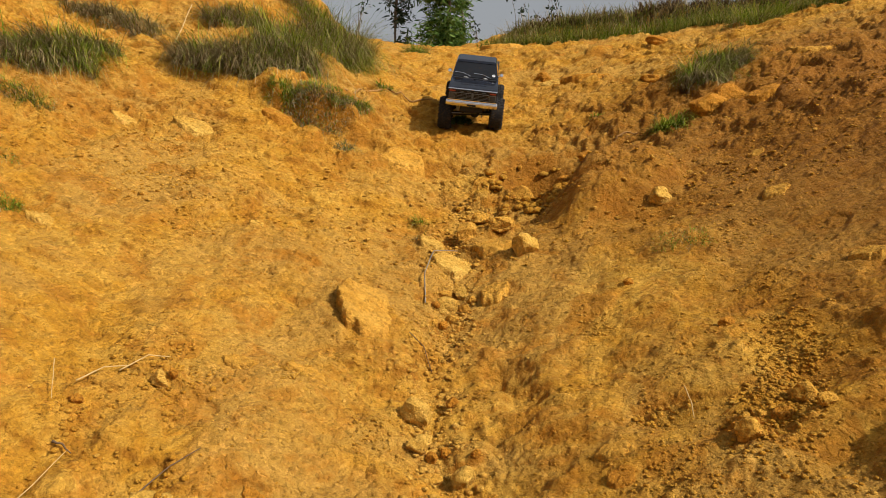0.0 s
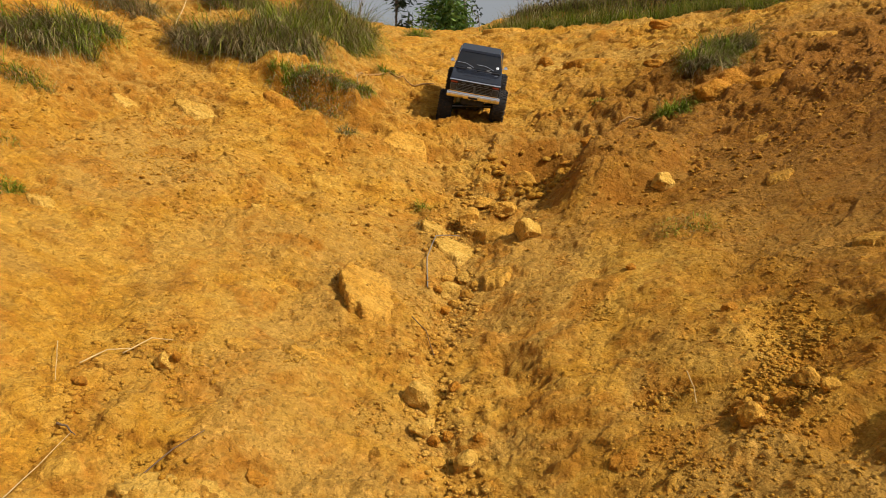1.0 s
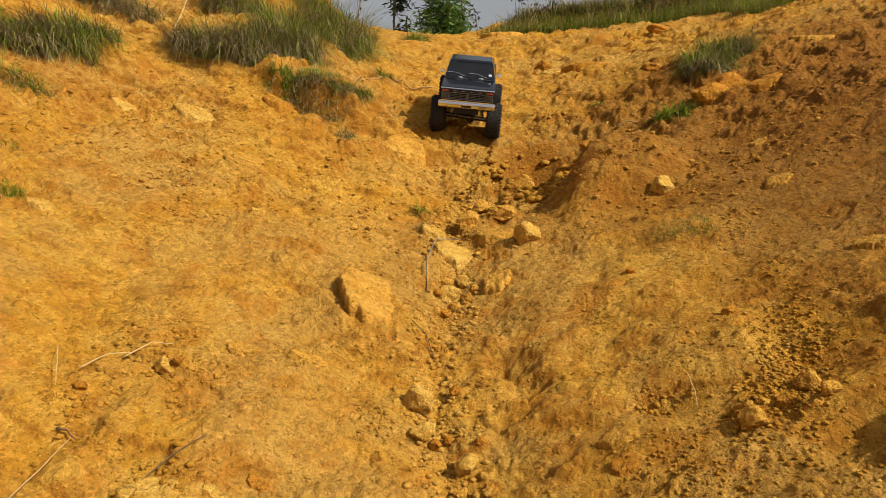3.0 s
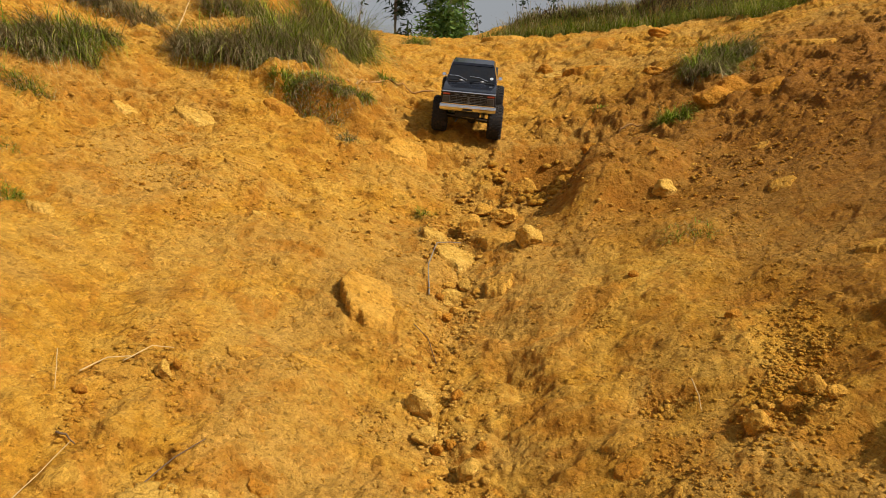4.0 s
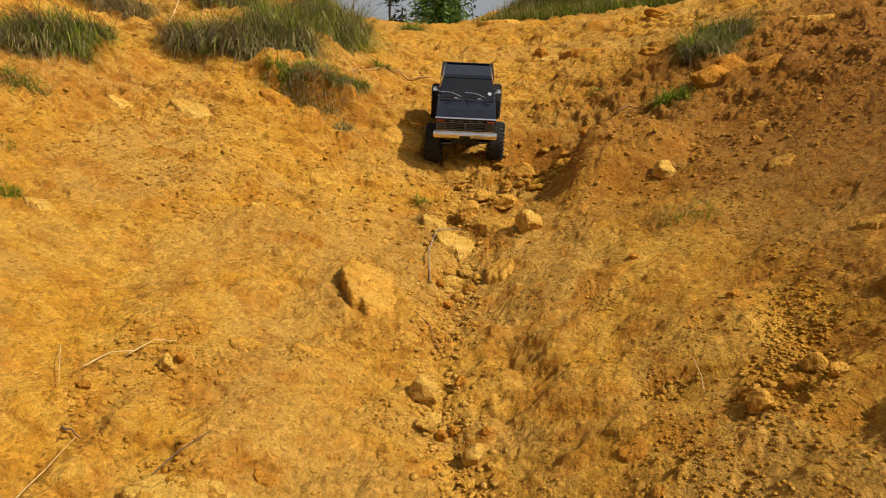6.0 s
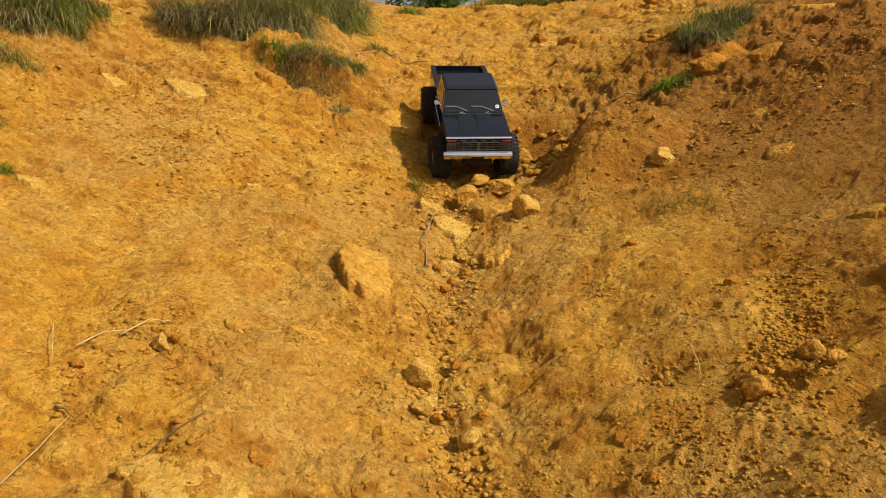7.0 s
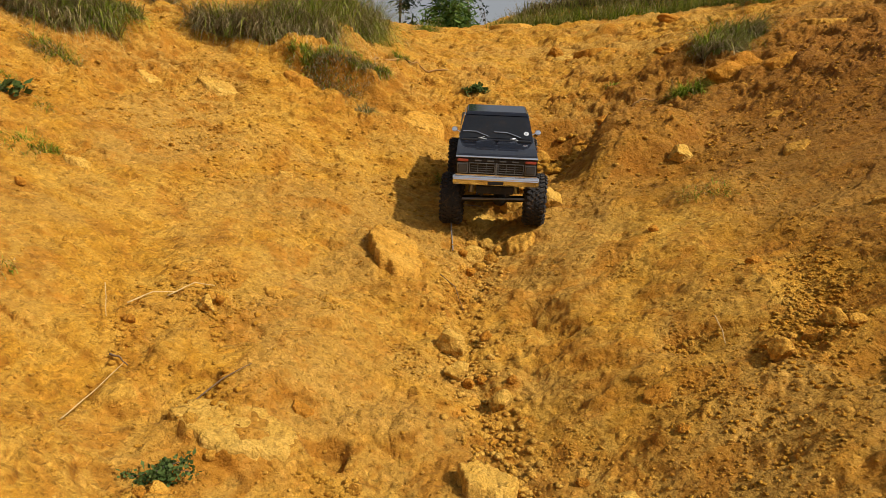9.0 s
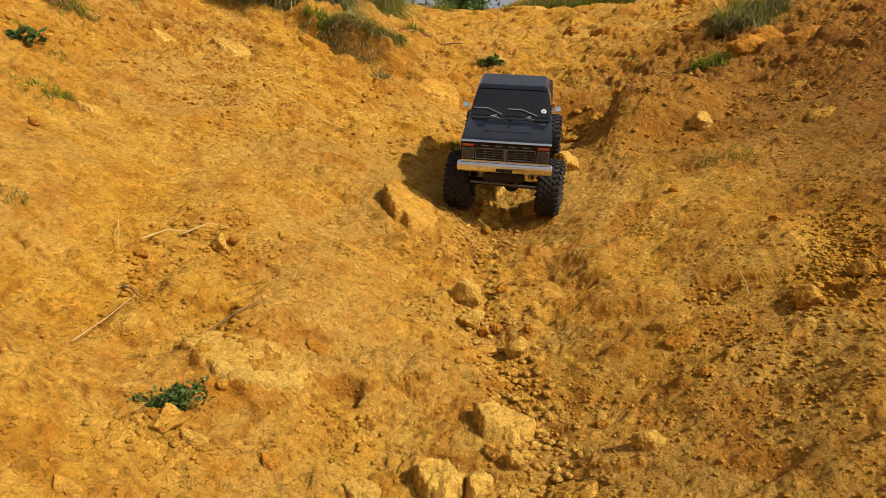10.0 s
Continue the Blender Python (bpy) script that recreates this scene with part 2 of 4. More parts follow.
# ---- the lie of the land ----
SECTION_Y = np.array([0.55, 0.95, 1.3, 1.6, 1.9, 2.25, 2.7, 3.5, 4.8, 6.6])
SECTION_U = np.array([-1.2, -.75, -.45, -.22, -.08, .06, .22, .45, .75, 1.2])
SECTIONS = np.array([
    [0.776, 0.569, 0.486, 0.444, 0.444, 0.459, 0.486, 0.548, 0.655, 0.87],
    [0.888, 0.708, 0.661, 0.6, 0.576, 0.569, 0.602, 0.664, 0.737, 0.921],
    [1.024, 0.845, 0.777, 0.727, 0.686, 0.658, 0.701, 0.766, 0.834, 0.983],
    [1.176, 0.959, 0.881, 0.809, 0.775, 0.745, 0.797, 0.851, 0.951, 1.06],
    [1.349, 1.081, 0.996, 0.919, 0.874, 0.84, 0.873, 0.95, 1.067, 1.159],
    [1.533, 1.237, 1.168, 1.079, 1.01, 0.987, 0.999, 1.081, 1.185, 1.297],
    [1.716, 1.465, 1.392, 1.249, 1.176, 1.143, 1.142, 1.216, 1.365, 1.507],
    [2.013, 1.781, 1.6, 1.437, 1.372, 1.344, 1.34, 1.417, 1.577, 1.798],
    [2.454, 2.145, 1.916, 1.735, 1.67, 1.664, 1.703, 1.774, 1.877, 2.075],
    [2.992, 2.548, 2.269, 2.09, 2.022, 2.004, 2.016, 2.061, 2.164, 2.351],
])


def cubic(x, st):
    x = np.clip(x, st[0], st[-1])
    n = len(st)
    i = np.clip(np.searchsorted(st, x, side="right") - 1, 0, n - 2)
    h = st[i + 1] - st[i]
    t = (x - st[i]) / h
    return i, h, t


def along(x, st, tab):
    """Cubic curve through the rows of tab (stations first) at each x."""
    i, h, t = cubic(x, st)
    n = len(st)

    def slope(j):
        lo, hi = np.maximum(j - 1, 0), np.minimum(j + 1, n - 1)
        return (tab(hi) - tab(lo)) / (st[hi] - st[lo])
    return (tab(i) * (2 * t**3 - 3 * t**2 + 1) + tab(i + 1) * (3 * t**2 - 2 * t**3)
            + h * (slope(i) * (t**3 - 2 * t**2 + t) + slope(i + 1) * (t**3 - t**2)))


def base(x, y):
    u = x / (0.35 + 0.45 * np.maximum(y, 0)) * np.clip((y + 0.9) / 1.2, 0, 1)
    yy = np.clip(y, SECTION_Y[0], SECTION_Y[-1])
    z = along(u, SECTION_U, lambda j: along(yy, SECTION_Y, lambda i: SECTIONS[i, j]))
    z = z - 0.36 * np.clip(0.55 - y, 0, 1.6)
    z = z - 0.10 * np.clip(y - 6.6, 0, 25)
    return z + 0.30 * np.clip(np.abs(u) - 1.2, 0, 1.0)


def dent(x, y, cx, cy, rx, ry, turn, h, edge=2.0):
    """A mound (h > 0) or hollow (h < 0) of oval plan; a larger edge makes its rim steeper."""
    c, s = math.cos(radians(turn)), math.sin(radians(turn))
    dx, dy = x - cx, y - cy
    d2 = ((dx * c + dy * s) / rx) ** 2 + ((dy * c - dx * s) / ry) ** 2
    return h * np.exp(-d2 ** (edge / 2))


def ground_z(x, y):
    x, y = np.asarray(x, float), np.asarray(y, float)
    wx, wy = x + 0.03 * grad_noise(x * 7, y * 7, 71), y + 0.03 * grad_noise(x * 7 + 9, y * 7, 72)
    z = base(x, y)
    near = 1 / (1 + (np.maximum(np.abs(x), y) / 12) ** 4)
    for args in ((0.30, 2.09, 0.13, 0.115, 10, -0.125, 6.0), (0.40, 2.18, 0.15, 0.07, 15, -0.045, 4.0),
                 (0.115, 1.11, 0.045, 0.04, 0, -0.024, 4.0), (0.13, 1.045, 0.035, 0.03, 0, -0.026, 4.0), (0.175, 1.15, 0.07, 0.03, 10, 0.014, 4.0), (-0.06, 1.95, 0.10, 0.16, -15, -0.006, 5.0), (-0.02, 1.60, 0.06, 0.13, 0, 0.018, 3.0), (0.165, 1.86, 0.05, 0.09, 0, -0.026, 3.0), (-0.19, 2.20, 0.16, 0.05, -14, 0.03, 6.0),
                 (0.49, 0.72, 0.06, 0.05, 0, -0.024, 3.0), (0.50, 0.80, 0.06, 0.035, 20, 0.020, 2.5), (0.30, 0.91, 0.05, 0.03, 0, -0.014, 3.0),
                 (-0.208, 0.765, 0.022, 0.020, 0, -0.024, 4.0), (-0.30, 0.735, 0.085, 0.055, 12, 0.016, 6.0), (-0.155, 0.80, 0.06, 0.05, 20, 0.014, 4.0), (-0.42, 2.34, 0.22, 0.12, -10, 0.070, 9.0), (0.45, 1.77, 0.16, 0.13, 26, 0.080, 6.0), (0.345, 1.665, 0.07, 0.075, 0, 0.03, 4.0), (0.30, 2.08, 0.09, 0.06, 0, -0.03, 6.0),
                 (-0.56, 2.14, 0.07, 0.05, 0, 0.02, 3.0), (-0.44, 0.81, 0.016, 0.09, -20, 0.012, 2.0),
                 (0.50, 1.86, 0.16, 0.06, 12, 0.030, 2.5), (-0.62, 2.85, 0.36, 0.16, 4, 0.05, 3.0), (-1.2, 2.25, 0.25, 0.14, 0, 0.03, 3.0),
                 (-0.08, 2.32, 0.20, 0.05, 10, 0.034, 6.0), (0.86, 2.62, 0.16, 0.10, 30, 0.04, 2.5),
                 (1.25, 1.55, 0.35, 0.7, 0, 0.10, 2.5), (0.66, 3.20, 0.14, 0.05, -10, 0.03, 3.5), (0.9, 4.1, 0.3, 0.06, -8, 0.03, 3.0),
                 (-0.09, 4.6, 0.5, 0.08, 5, 0.03, 3.0), (-1.05, 3.75, 0.52, 0.62, 0, 0.30, 4.0), (1.22, 5.95, 1.05, 0.36, -42, 0.17, 4.0), (2.35, 5.0, 0.9, 0.36, -40, 0.10, 4.0)):
        z = z + dent(wx, wy, *args)
    # wandering runnel down the middle
    mid = 0.02 + 0.03 * np.sin(y * 4.1) + 0.02 * np.sin(y * 9.7 + 1)
    z = z - 0.018 * np.exp(-(((x - mid) / 0.035) ** 2)) * np.clip((2.0 - y) / 0.3, 0, 1)
    rill = 0.53 - 0.45 * (1.02 - y) - 0.02 * np.sin(y * 20)
    z = z - 0.012 * np.exp(-(((x - rill) / 0.035) ** 2)) * np.exp(-(((y - 0.92) / 0.16) ** 2))
    calm = 0.55 + 0.45 * np.clip((y - 1.25) / 0.6, 0, 1)
    rug = 0.6 + 0.8 * np.clip(0.5 + 1.6 * grad_noise(x * 2.3 + 3, y * 2.3, 31), 0, 1)
    far = 1 + 0.25 * np.clip((y - 1.6) / 0.6, 0, 1)
    n1, n2 = grad_noise(wx * 5, wy * 5, 1), grad_noise(wx * 13, wy * 13, 2)
    n3, n4 = grad_noise(wx * 34, wy * 34, 3), grad_noise(wx * 90, wy * 90, 4)
    n5, n6 = np.abs(grad_noise(wx * 17, wy * 17, 5)), np.abs(grad_noise(wx * 46, wy * 46, 7))
    side = 1 - 0.45 * np.clip((x - 0.08) / 0.10, 0, 1) * np.clip((1.9 - y) / 0.3, 0, 1)
    rug = rug * calm * side
    z = z + near * (0.022 * n1 + rug * (far * (0.006 * n2 - 0.009 * n5 + 0.0070 * n3 - 0.009 * n6) + 0.0036 * n4))
    step = grad_noise(wx * 9 + 4, wy * 6, 6)
    z = z + near * 0.006 * rug * far * np.tanh(14 * step)
    lip = grad_noise(wx * 5.5 + 7, wy * 15, 8) + 0.35 * grad_noise(wx * 15, wy * 25, 9)
    z = z + near * 0.009 * (far - 0.6) * np.tanh(16 * lip)
    patch = np.clip(0.5 + 2.2 * grad_noise(x * 3.1, y * 3.1, 41), 0, 1)
    gully = np.exp(-(((x - mid) / 0.10) ** 2))
    lump = np.maximum(np.maximum(clods(wx, wy, 0.060, 0.07, 11, 0.26) * 0.060, clods(wx, wy, 0.026, 0.12, 21, 0.40) * 0.026),
                      clods(wx, wy, 0.0125, 0.26, 51, 0.50) * 0.0125 * np.clip(patch + gully, 0, 1))
    upper = np.clip((y - 1.45) / 0.5, 0, 1)
    fx, fy = wx + 0.010 * grad_noise(x * 40, y * 40, 73), wy + 0.010 * grad_noise(x * 40 + 5, y * 40, 74)
    broken = np.clip(0.15 + 1.9 * grad_noise(x * 4.3 + 11, y * 4.3, 43), 0, 1)
    crust = 0.006 * plates(fx, fy * 1.3, 0.030, 81, 3.0) + 0.0035 * plates(fx, fy, 0.0125, 85, 2.0)
    coarse = 0.016 * plates(fx * 0.8, fy * 1.5, 0.075, 88, 2.5)
    z = z + near * (crust * side * (0.30 + 0.9 * broken) * (0.75 + 0.45 * upper) + upper * coarse * broken)
    rough = clods(wx + 5, wy, 0.045, 0.34, 61, 0.34) * 0.045 + clods(wx, wy + 3, 0.085, 0.16, 66, 0.26) * 0.085
    crumb = clods(wx + 2, wy + 1, 0.022, 0.38, 56, 0.5) * 0.022
    return z + near * (lump + upper * np.maximum(rough, crumb) * (0.45 + 0.9 * patch))


def at(x, y):
    return float(ground_z(np.array([x]), np.array([y]))[0])


def build_ground():
    rows = np.concatenate(([-300, -60, -12, -4, -2, -1, -0.4, 0, 0.2], 0.3 * (7.6 / 0.3) ** (np.arange(1201) / 1200), [7.9, 8.2, 8.5, 8.8, 9.1, 9.4, 9.8, 10.2, 11, 12, 14, 18, 26, 45, 90, 300, 900]))
    u = np.concatenate((-np.array([400.0, 90, 25, 9, 5, 3, 2.2, 1.7, 1.4, 1.25, 1.12, 1.05]), np.linspace(-1, 1, 761), np.array([1.05, 1.12, 1.25, 1.4, 1.7, 2.2, 3, 5, 9, 25, 90, 400])))
    w = 0.24 + 0.70 * np.clip(rows, 0, 9)
    x, y = u[None, :] * w[:, None], np.repeat(rows[:, None], len(u), 1)
    z = np.concatenate([ground_z(x[k:k + 64], y[k:k + 64]) for k in range(0, len(rows), 64)])
    nr, nc = x.shape
    idx = np.arange(nr * nc).reshape(nr, nc)
    f = np.stack((idx[:-1, :-1], idx[:-1, 1:], idx[1:, 1:], idx[1:, :-1]), -1).reshape(-1, 4)
    ob = arrays("ground", np.stack((x, y, z), -1).reshape(-1, 3), f, CLAY)
    ob.data.shade_smooth()
    tagged(ob, "dry orange clay slope with a stony gully", "ground", kind="structure")


build_ground()


# ---- stones ----
def rock_mesh(sx, sy, sz, seed, level, angular):
    rnd = random.Random(seed)
    bm = bmesh.new()
    bmesh.ops.create_icosphere(bm, subdivisions=level, radius=1)
    cuts = []
    for _ in range(angular):
        d = Vector((rnd.gauss(0, 1), rnd.gauss(0, 1), rnd.gauss(0.15, 0.8))).normalized()
        cuts.append((d, rnd.uniform(0.52, 0.86)))
    off = Vector((rnd.uniform(0, 50), rnd.uniform(0, 50), rnd.uniform(0, 50)))
    for v in bm.verts:
        p = v.co.copy()
        for d, k in cuts:
            e = p.dot(d) - k
            if e > 0:
                p -= d * e * 0.92
        p *= 1 + (0.18 if angular > 7 else 0.34) * noise.noise(p * 1.7 + off) + 0.07 * noise.noise(p * 4.5 + off) + 0.035 * noise.noise(p * 11 + off)
        v.co = p
    hx, hy, hz = (max(abs(v.co[k]) for v in bm.verts) for k in range(3))
    for v in bm.verts:
        v.co = Vector((v.co.x / hx * sx / 2, v.co.y / hy * sy / 2, v.co.z / hz * sz))
    return bm


stone_count = [0]
STONE_SAYS = {"loose": ("loose reddish clay-coated stone", "loose angular ochre stone on the clay", "loose pale sandstone lump on the clay"),
              "bedded": ("flat reddish stone bedded in the clay", "flat ochre stone half buried in clay", "pale flat slab bedded in the slope"),
              "block": ("large reddish clay boulder jutting from the bank", "large ochre block standing out of the slope", "large pale rock slab in the slope")}


def bedded_mesh(x, y, sx, sy, rise, seed, lean):
    """A slab with an uneven many-cornered outline, its top along the lie of the ground and a little proud, its rim sunk."""
    rng = np.random.RandomState(seed)
    dx, dy = (v.ravel() * 0.5 for v in np.meshgrid(np.linspace(-sx, sx, 9), np.linspace(-sy, sy, 9)))
    fit = np.linalg.lstsq(np.stack((np.ones(81), dx, dy), 1), ground_z(x + dx, y + dy), rcond=None)[0]
    seg, rings = (56, 13) if sx > 0.05 else (32, 7)
    th = np.arange(seg) * 2 * np.pi / seg
    sides = 2 * np.pi * (np.arange(7) + rng.uniform(-0.35, 0.35, 7)) / 7
    reach = rng.uniform(0.74, 0.98, 7)
    away = np.cos(th[:, None] - sides[None])
    edge = np.min(np.where(away > 0.12, reach / np.maximum(away, 0.12), 9), 1)
    edge = np.minimum(edge, 1.12) * (1 + 0.05 * rng.normal(size=seg))
    s = np.concatenate((np.linspace(0.04, 0.93, rings), [1.0, 1.03, 1.05, 1.06]))
    fall = np.concatenate((np.zeros(rings), [0.10, 0.55, 1.2, 2.6]))
    px, py = s[:, None] * (edge * np.cos(th))[None] * sx / 2, s[:, None] * (edge * np.sin(th))[None] * sy / 2
    k = 1 / max(sx, sy)
    bumps = grad_noise(px * 3 * k + seed, py * 3 * k, 5) * 0.5 + grad_noise(px * 9 * k + seed, py * 9 * k, 6) * 0.22 + 0.25 * plates(px * k, py * k, 0.30, seed % 97, 2.0)
    top = rise * (1 + lean[0] * px / (sx / 2) + lean[1] * py / (sy / 2)) + np.minimum(rise, 0.016) * bumps
    pz = fit[1] * px + fit[2] * py + top - fall[:, None] * (np.abs(top) + 0.008)
    n = len(s)
    V = np.stack((px, py, pz), -1).reshape(-1, 3)
    idx = np.arange(n * seg).reshape(n, seg)
    nxt = np.roll(idx, -1, 1)
    F = np.stack((idx[:-1], idx[1:], nxt[1:], nxt[:-1]), -1).reshape(-1, 4)
    return V, F, fit[0]


def stone(x, y, sx, sy, sz, how, tone, lean=(-0.25, -0.35)):
    stone_count[0] += 1
    k = stone_count[0]
    rnd = random.Random(k * 7 + 1)
    if how == "loose":
        big = sx > 0.06
        ob = part("stone", rock_mesh(sx * 1.2, sy * 1.2, sz * 0.80, k, 4 if big else 3, 11), ROCK[tone])
        z = float(np.mean(ground_z(x + sx * 0.3 * np.array([-1, 0, 1, 0, 0]), y + sy * 0.3 * np.array([0, -1, 0, 1, 0]))))
        ob.matrix_world = pose(x, y, z + 0.48 * sz, 17 + rnd.uniform(-6, 6), rnd.uniform(-8, 8), rnd.uniform(-22, 22))
    else:
        V, F, z = bedded_mesh(x, y, sx * 1.05, sy * 1.05, sz * (0.45 if how == "block" else 0.38) + 0.002, k, lean)
        ob = arrays("stone", V, F, ROCK[tone])
        ob.matrix_world = pose(x, y, z)
    tagged(ob, STONE_SAYS[how][tone], "stone", {"loose": "loose stones", "bedded": "bedded stones", "block": "large rocks"}[how])


stone(-0.040, 1.016, 0.045, 0.036, 0.034, "loose", 2)
stone(-0.034, 0.953, 0.036, 0.027, 0.022, "loose", 2)
stone(-0.016, 0.942, 0.017, 0.015, 0.013, "loose", 0)
stone(0.013, 1.047, 0.022, 0.017, 0.016, "loose", 0)
stone(0.005, 0.952, 0.015, 0.014, 0.011, "loose", 0)
stone(-0.411, 0.940, 0.028, 0.021, 0.021, "loose", 2)
stone(-0.469, 0.933, 0.072, 0.033, 0.009, "bedded", 1)
stone(-0.394, 0.952, 0.017, 0.012, 0.012, "loose", 0)
stone(-0.319, 1.030, 0.054, 0.027, 0.007, "bedded", 1)
stone(-0.222, 1.053, 0.059, 0.028, 0.007, "bedded", 1)
stone(-0.150, 1.262, 0.115, 0.150, 0.036, "block", 1, (-0.9, -0.2))
stone(-0.514, 1.778, 0.081, 0.050, 0.013, "bedded", 1)
stone(-0.794, 1.319, 0.051, 0.046, 0.018, "bedded", 2)
stone(-0.420, 1.510, 0.033, 0.026, 0.007, "bedded", 2)
stone(0.192, 1.559, 0.056, 0.042, 0.040, "loose", 2)
stone(0.150, 1.719, 0.067, 0.050, 0.028, "loose", 1)
stone(0.097, 1.756, 0.050, 0.038, 0.025, "loose", 1)
stone(0.125, 1.625, 0.085, 0.075, 0.030, "bedded", 1)
stone(0.020, 1.566, 0.096, 0.086, 0.026, "bedded", 2)
stone(-0.027, 1.628, 0.061, 0.055, 0.019, "bedded", 2)
stone(0.054, 1.689, 0.051, 0.039, 0.038, "loose", 1)
stone(0.004, 1.438, 0.027, 0.020, 0.019, "loose", 1)
stone(0.038, 1.457, 0.030, 0.022, 0.019, "loose", 2)
stone(0.007, 1.386, 0.043, 0.032, 0.025, "loose", 2)
stone(0.045, 1.387, 0.029, 0.021, 0.020, "loose", 1)
stone(0.021, 1.356, 0.028, 0.021, 0.017, "loose", 1)
stone(-0.018, 1.317, 0.020, 0.015, 0.014, "loose", 1)
stone(-0.000, 1.324, 0.021, 0.015, 0.014, "loose", 0)
stone(0.062, 1.426, 0.020, 0.015, 0.014, "loose", 1)
stone(-0.016, 1.379, 0.019, 0.014, 0.013, "loose", 0)
stone(0.111, 1.421, 0.071, 0.064, 0.022, "bedded", 1)
stone(0.528, 1.641, 0.052, 0.039, 0.031, "loose", 2)
stone(0.741, 1.156, 0.061, 0.055, 0.022, "bedded", 1)
stone(0.382, 0.807, 0.037, 0.028, 0.023, "loose", 1)
stone(0.415, 0.843, 0.018, 0.013, 0.010, "loose", 1)
stone(0.395, 0.844, 0.016, 0.012, 0.009, "loose", 1)
stone(0.403, 0.832, 0.015, 0.011, 0.008, "loose", 0)
stone(0.483, 0.857, 0.030, 0.023, 0.017, "loose", 1)
stone(0.442, 0.836, 0.025, 0.023, 0.013, "bedded", 0)
stone(0.480, 0.808, 0.023, 0.017, 0.014, "loose", 1)
stone(0.382, 0.835, 0.013, 0.010, 0.007, "loose", 0)
stone(-0.129, 2.118, 0.130, 0.095, 0.034, "bedded", 1, (0.3, -0.4))
stone(0.461, 5.389, 0.314, 0.283, 0.082, "bedded", 1)
stone(0.554, 3.445, 0.129, 0.067, 0.018, "bedded", 2)
stone(0.677, 3.292, 0.215, 0.110, 0.080, "block", 0, (-0.3, -0.2))
stone(1.368, 2.611, 0.161, 0.086, 0.023, "bedded", 1)
stone(0.990, 2.143, 0.109, 0.098, 0.035, "bedded", 0)
stone(0.228, 0.861, 0.048, 0.031, 0.008, "bedded", 1)
stone(0.228, 0.810, 0.038, 0.025, 0.007, "bedded", 0)
stone(0.027, 0.898, 0.032, 0.026, 0.024, "loose", 2)
stone(0.049, 0.932, 0.015, 0.011, 0.011, "loose", 0)
stone(0.250, 2.148, 0.086, 0.068, 0.064, "loose", 1)
stone(0.202, 2.036, 0.041, 0.031, 0.029, "loose", 0)
stone(0.281, 2.028, 0.051, 0.038, 0.035, "loose", 0)
stone(0.314, 2.050, 0.044, 0.033, 0.029, "loose", 0)
stone(0.350, 2.095, 0.059, 0.044, 0.036, "loose", 0)
stone(0.253, 1.966, 0.036, 0.027, 0.022, "loose", 0)
stone(0.388, 2.165, 0.065, 0.049, 0.038, "loose", 0)
stone(0.450, 2.078, 0.069, 0.052, 0.030, "loose", 0)
stone(0.028, 2.091, 0.063, 0.056, 0.019, "bedded", 1)
stone(3.635, 7.177, 0.336, 0.256, 0.068, "bedded", 2)
stone(-1.107, 2.501, 0.126, 0.048, 0.013, "bedded", 1)
stone(0.855, 2.227, 0.128, 0.096, 0.052, "loose", 0)
stone(0.937, 2.252, 0.093, 0.069, 0.049, "loose", 0)
stone(0.514, 3.565, 0.088, 0.066, 0.039, "loose", 0)
stone(0.716, 4.268, 0.209, 0.095, 0.025, "bedded", 0)
stone(0.851, 2.841, 0.070, 0.052, 0.031, "loose", 0)
stone(1.244, 4.016, 0.131, 0.098, 0.043, "loose", 0)
stone(0.952, 4.238, 0.138, 0.103, 0.039, "loose", 0)
stone(-0.520, 2.150, 0.100, 0.050, 0.030, "bedded", 0, (0.5, -0.6))
stone(-0.732, 2.018, 0.100, 0.074, 0.020, "bedded", 2)
stone(-0.914, 1.966, 0.065, 0.044, 0.012, "bedded", 2)
stone(-0.533, 1.754, 0.073, 0.040, 0.011, "bedded", 1)
stone(0.000, 0.727, 0.072, 0.063, 0.033, "block", 2)
stone(-0.010, 0.675, 0.020, 0.016, 0.015, "loose", 1)
stone(0.006, 0.667, 0.023, 0.018, 0.017, "loose", 2)
stone(-0.018, 0.681, 0.014, 0.011, 0.011, "loose", 1)
stone(-0.036, 0.633, 0.031, 0.033, 0.024, "loose", 2)
stone(-0.073, 0.642, 0.049, 0.060, 0.031, "block", 2)
stone(-0.305, 0.733, 0.150, 0.080, 0.016, "bedded", 2, (0.1, -0.2))
stone(0.149, 0.656, 0.036, 0.027, 0.015, "loose", 2)
stone(-0.357, 0.624, 0.025, 0.019, 0.015, "loose", 1)
stone(-0.355, 0.605, 0.034, 0.026, 0.011, "loose", 1)
stone(-0.371, 0.610, 0.014, 0.010, 0.008, "loose", 0)
stone(-0.328, 0.611, 0.031, 0.026, 0.007, "bedded", 2)
stone(-0.326, 0.694, 0.013, 0.010, 0.009, "loose", 1)
stone(-0.397, 0.502, 0.025, 0.017, 0.004, "bedded", 1)
stone(0.065, 0.622, 0.052, 0.040, 0.021, "block", 1)
stone(0.114, 0.720, 0.015, 0.011, 0.008, "loose", 0)
stone(0.479, 0.864, 0.029, 0.022, 0.013, "loose", 1)
stone(0.463, 1.077, 0.028, 0.021, 0.012, "loose", 0)
stone(0.236, 0.731, 0.017, 0.013, 0.006, "loose", 0)
stone(-0.241, 0.801, 0.029, 0.017, 0.005, "bedded", 0)
stone(-0.250, 0.616, 0.023, 0.021, 0.006, "bedded", 0)
stone(-0.159, 0.711, 0.016, 0.012, 0.011, "loose", 1)
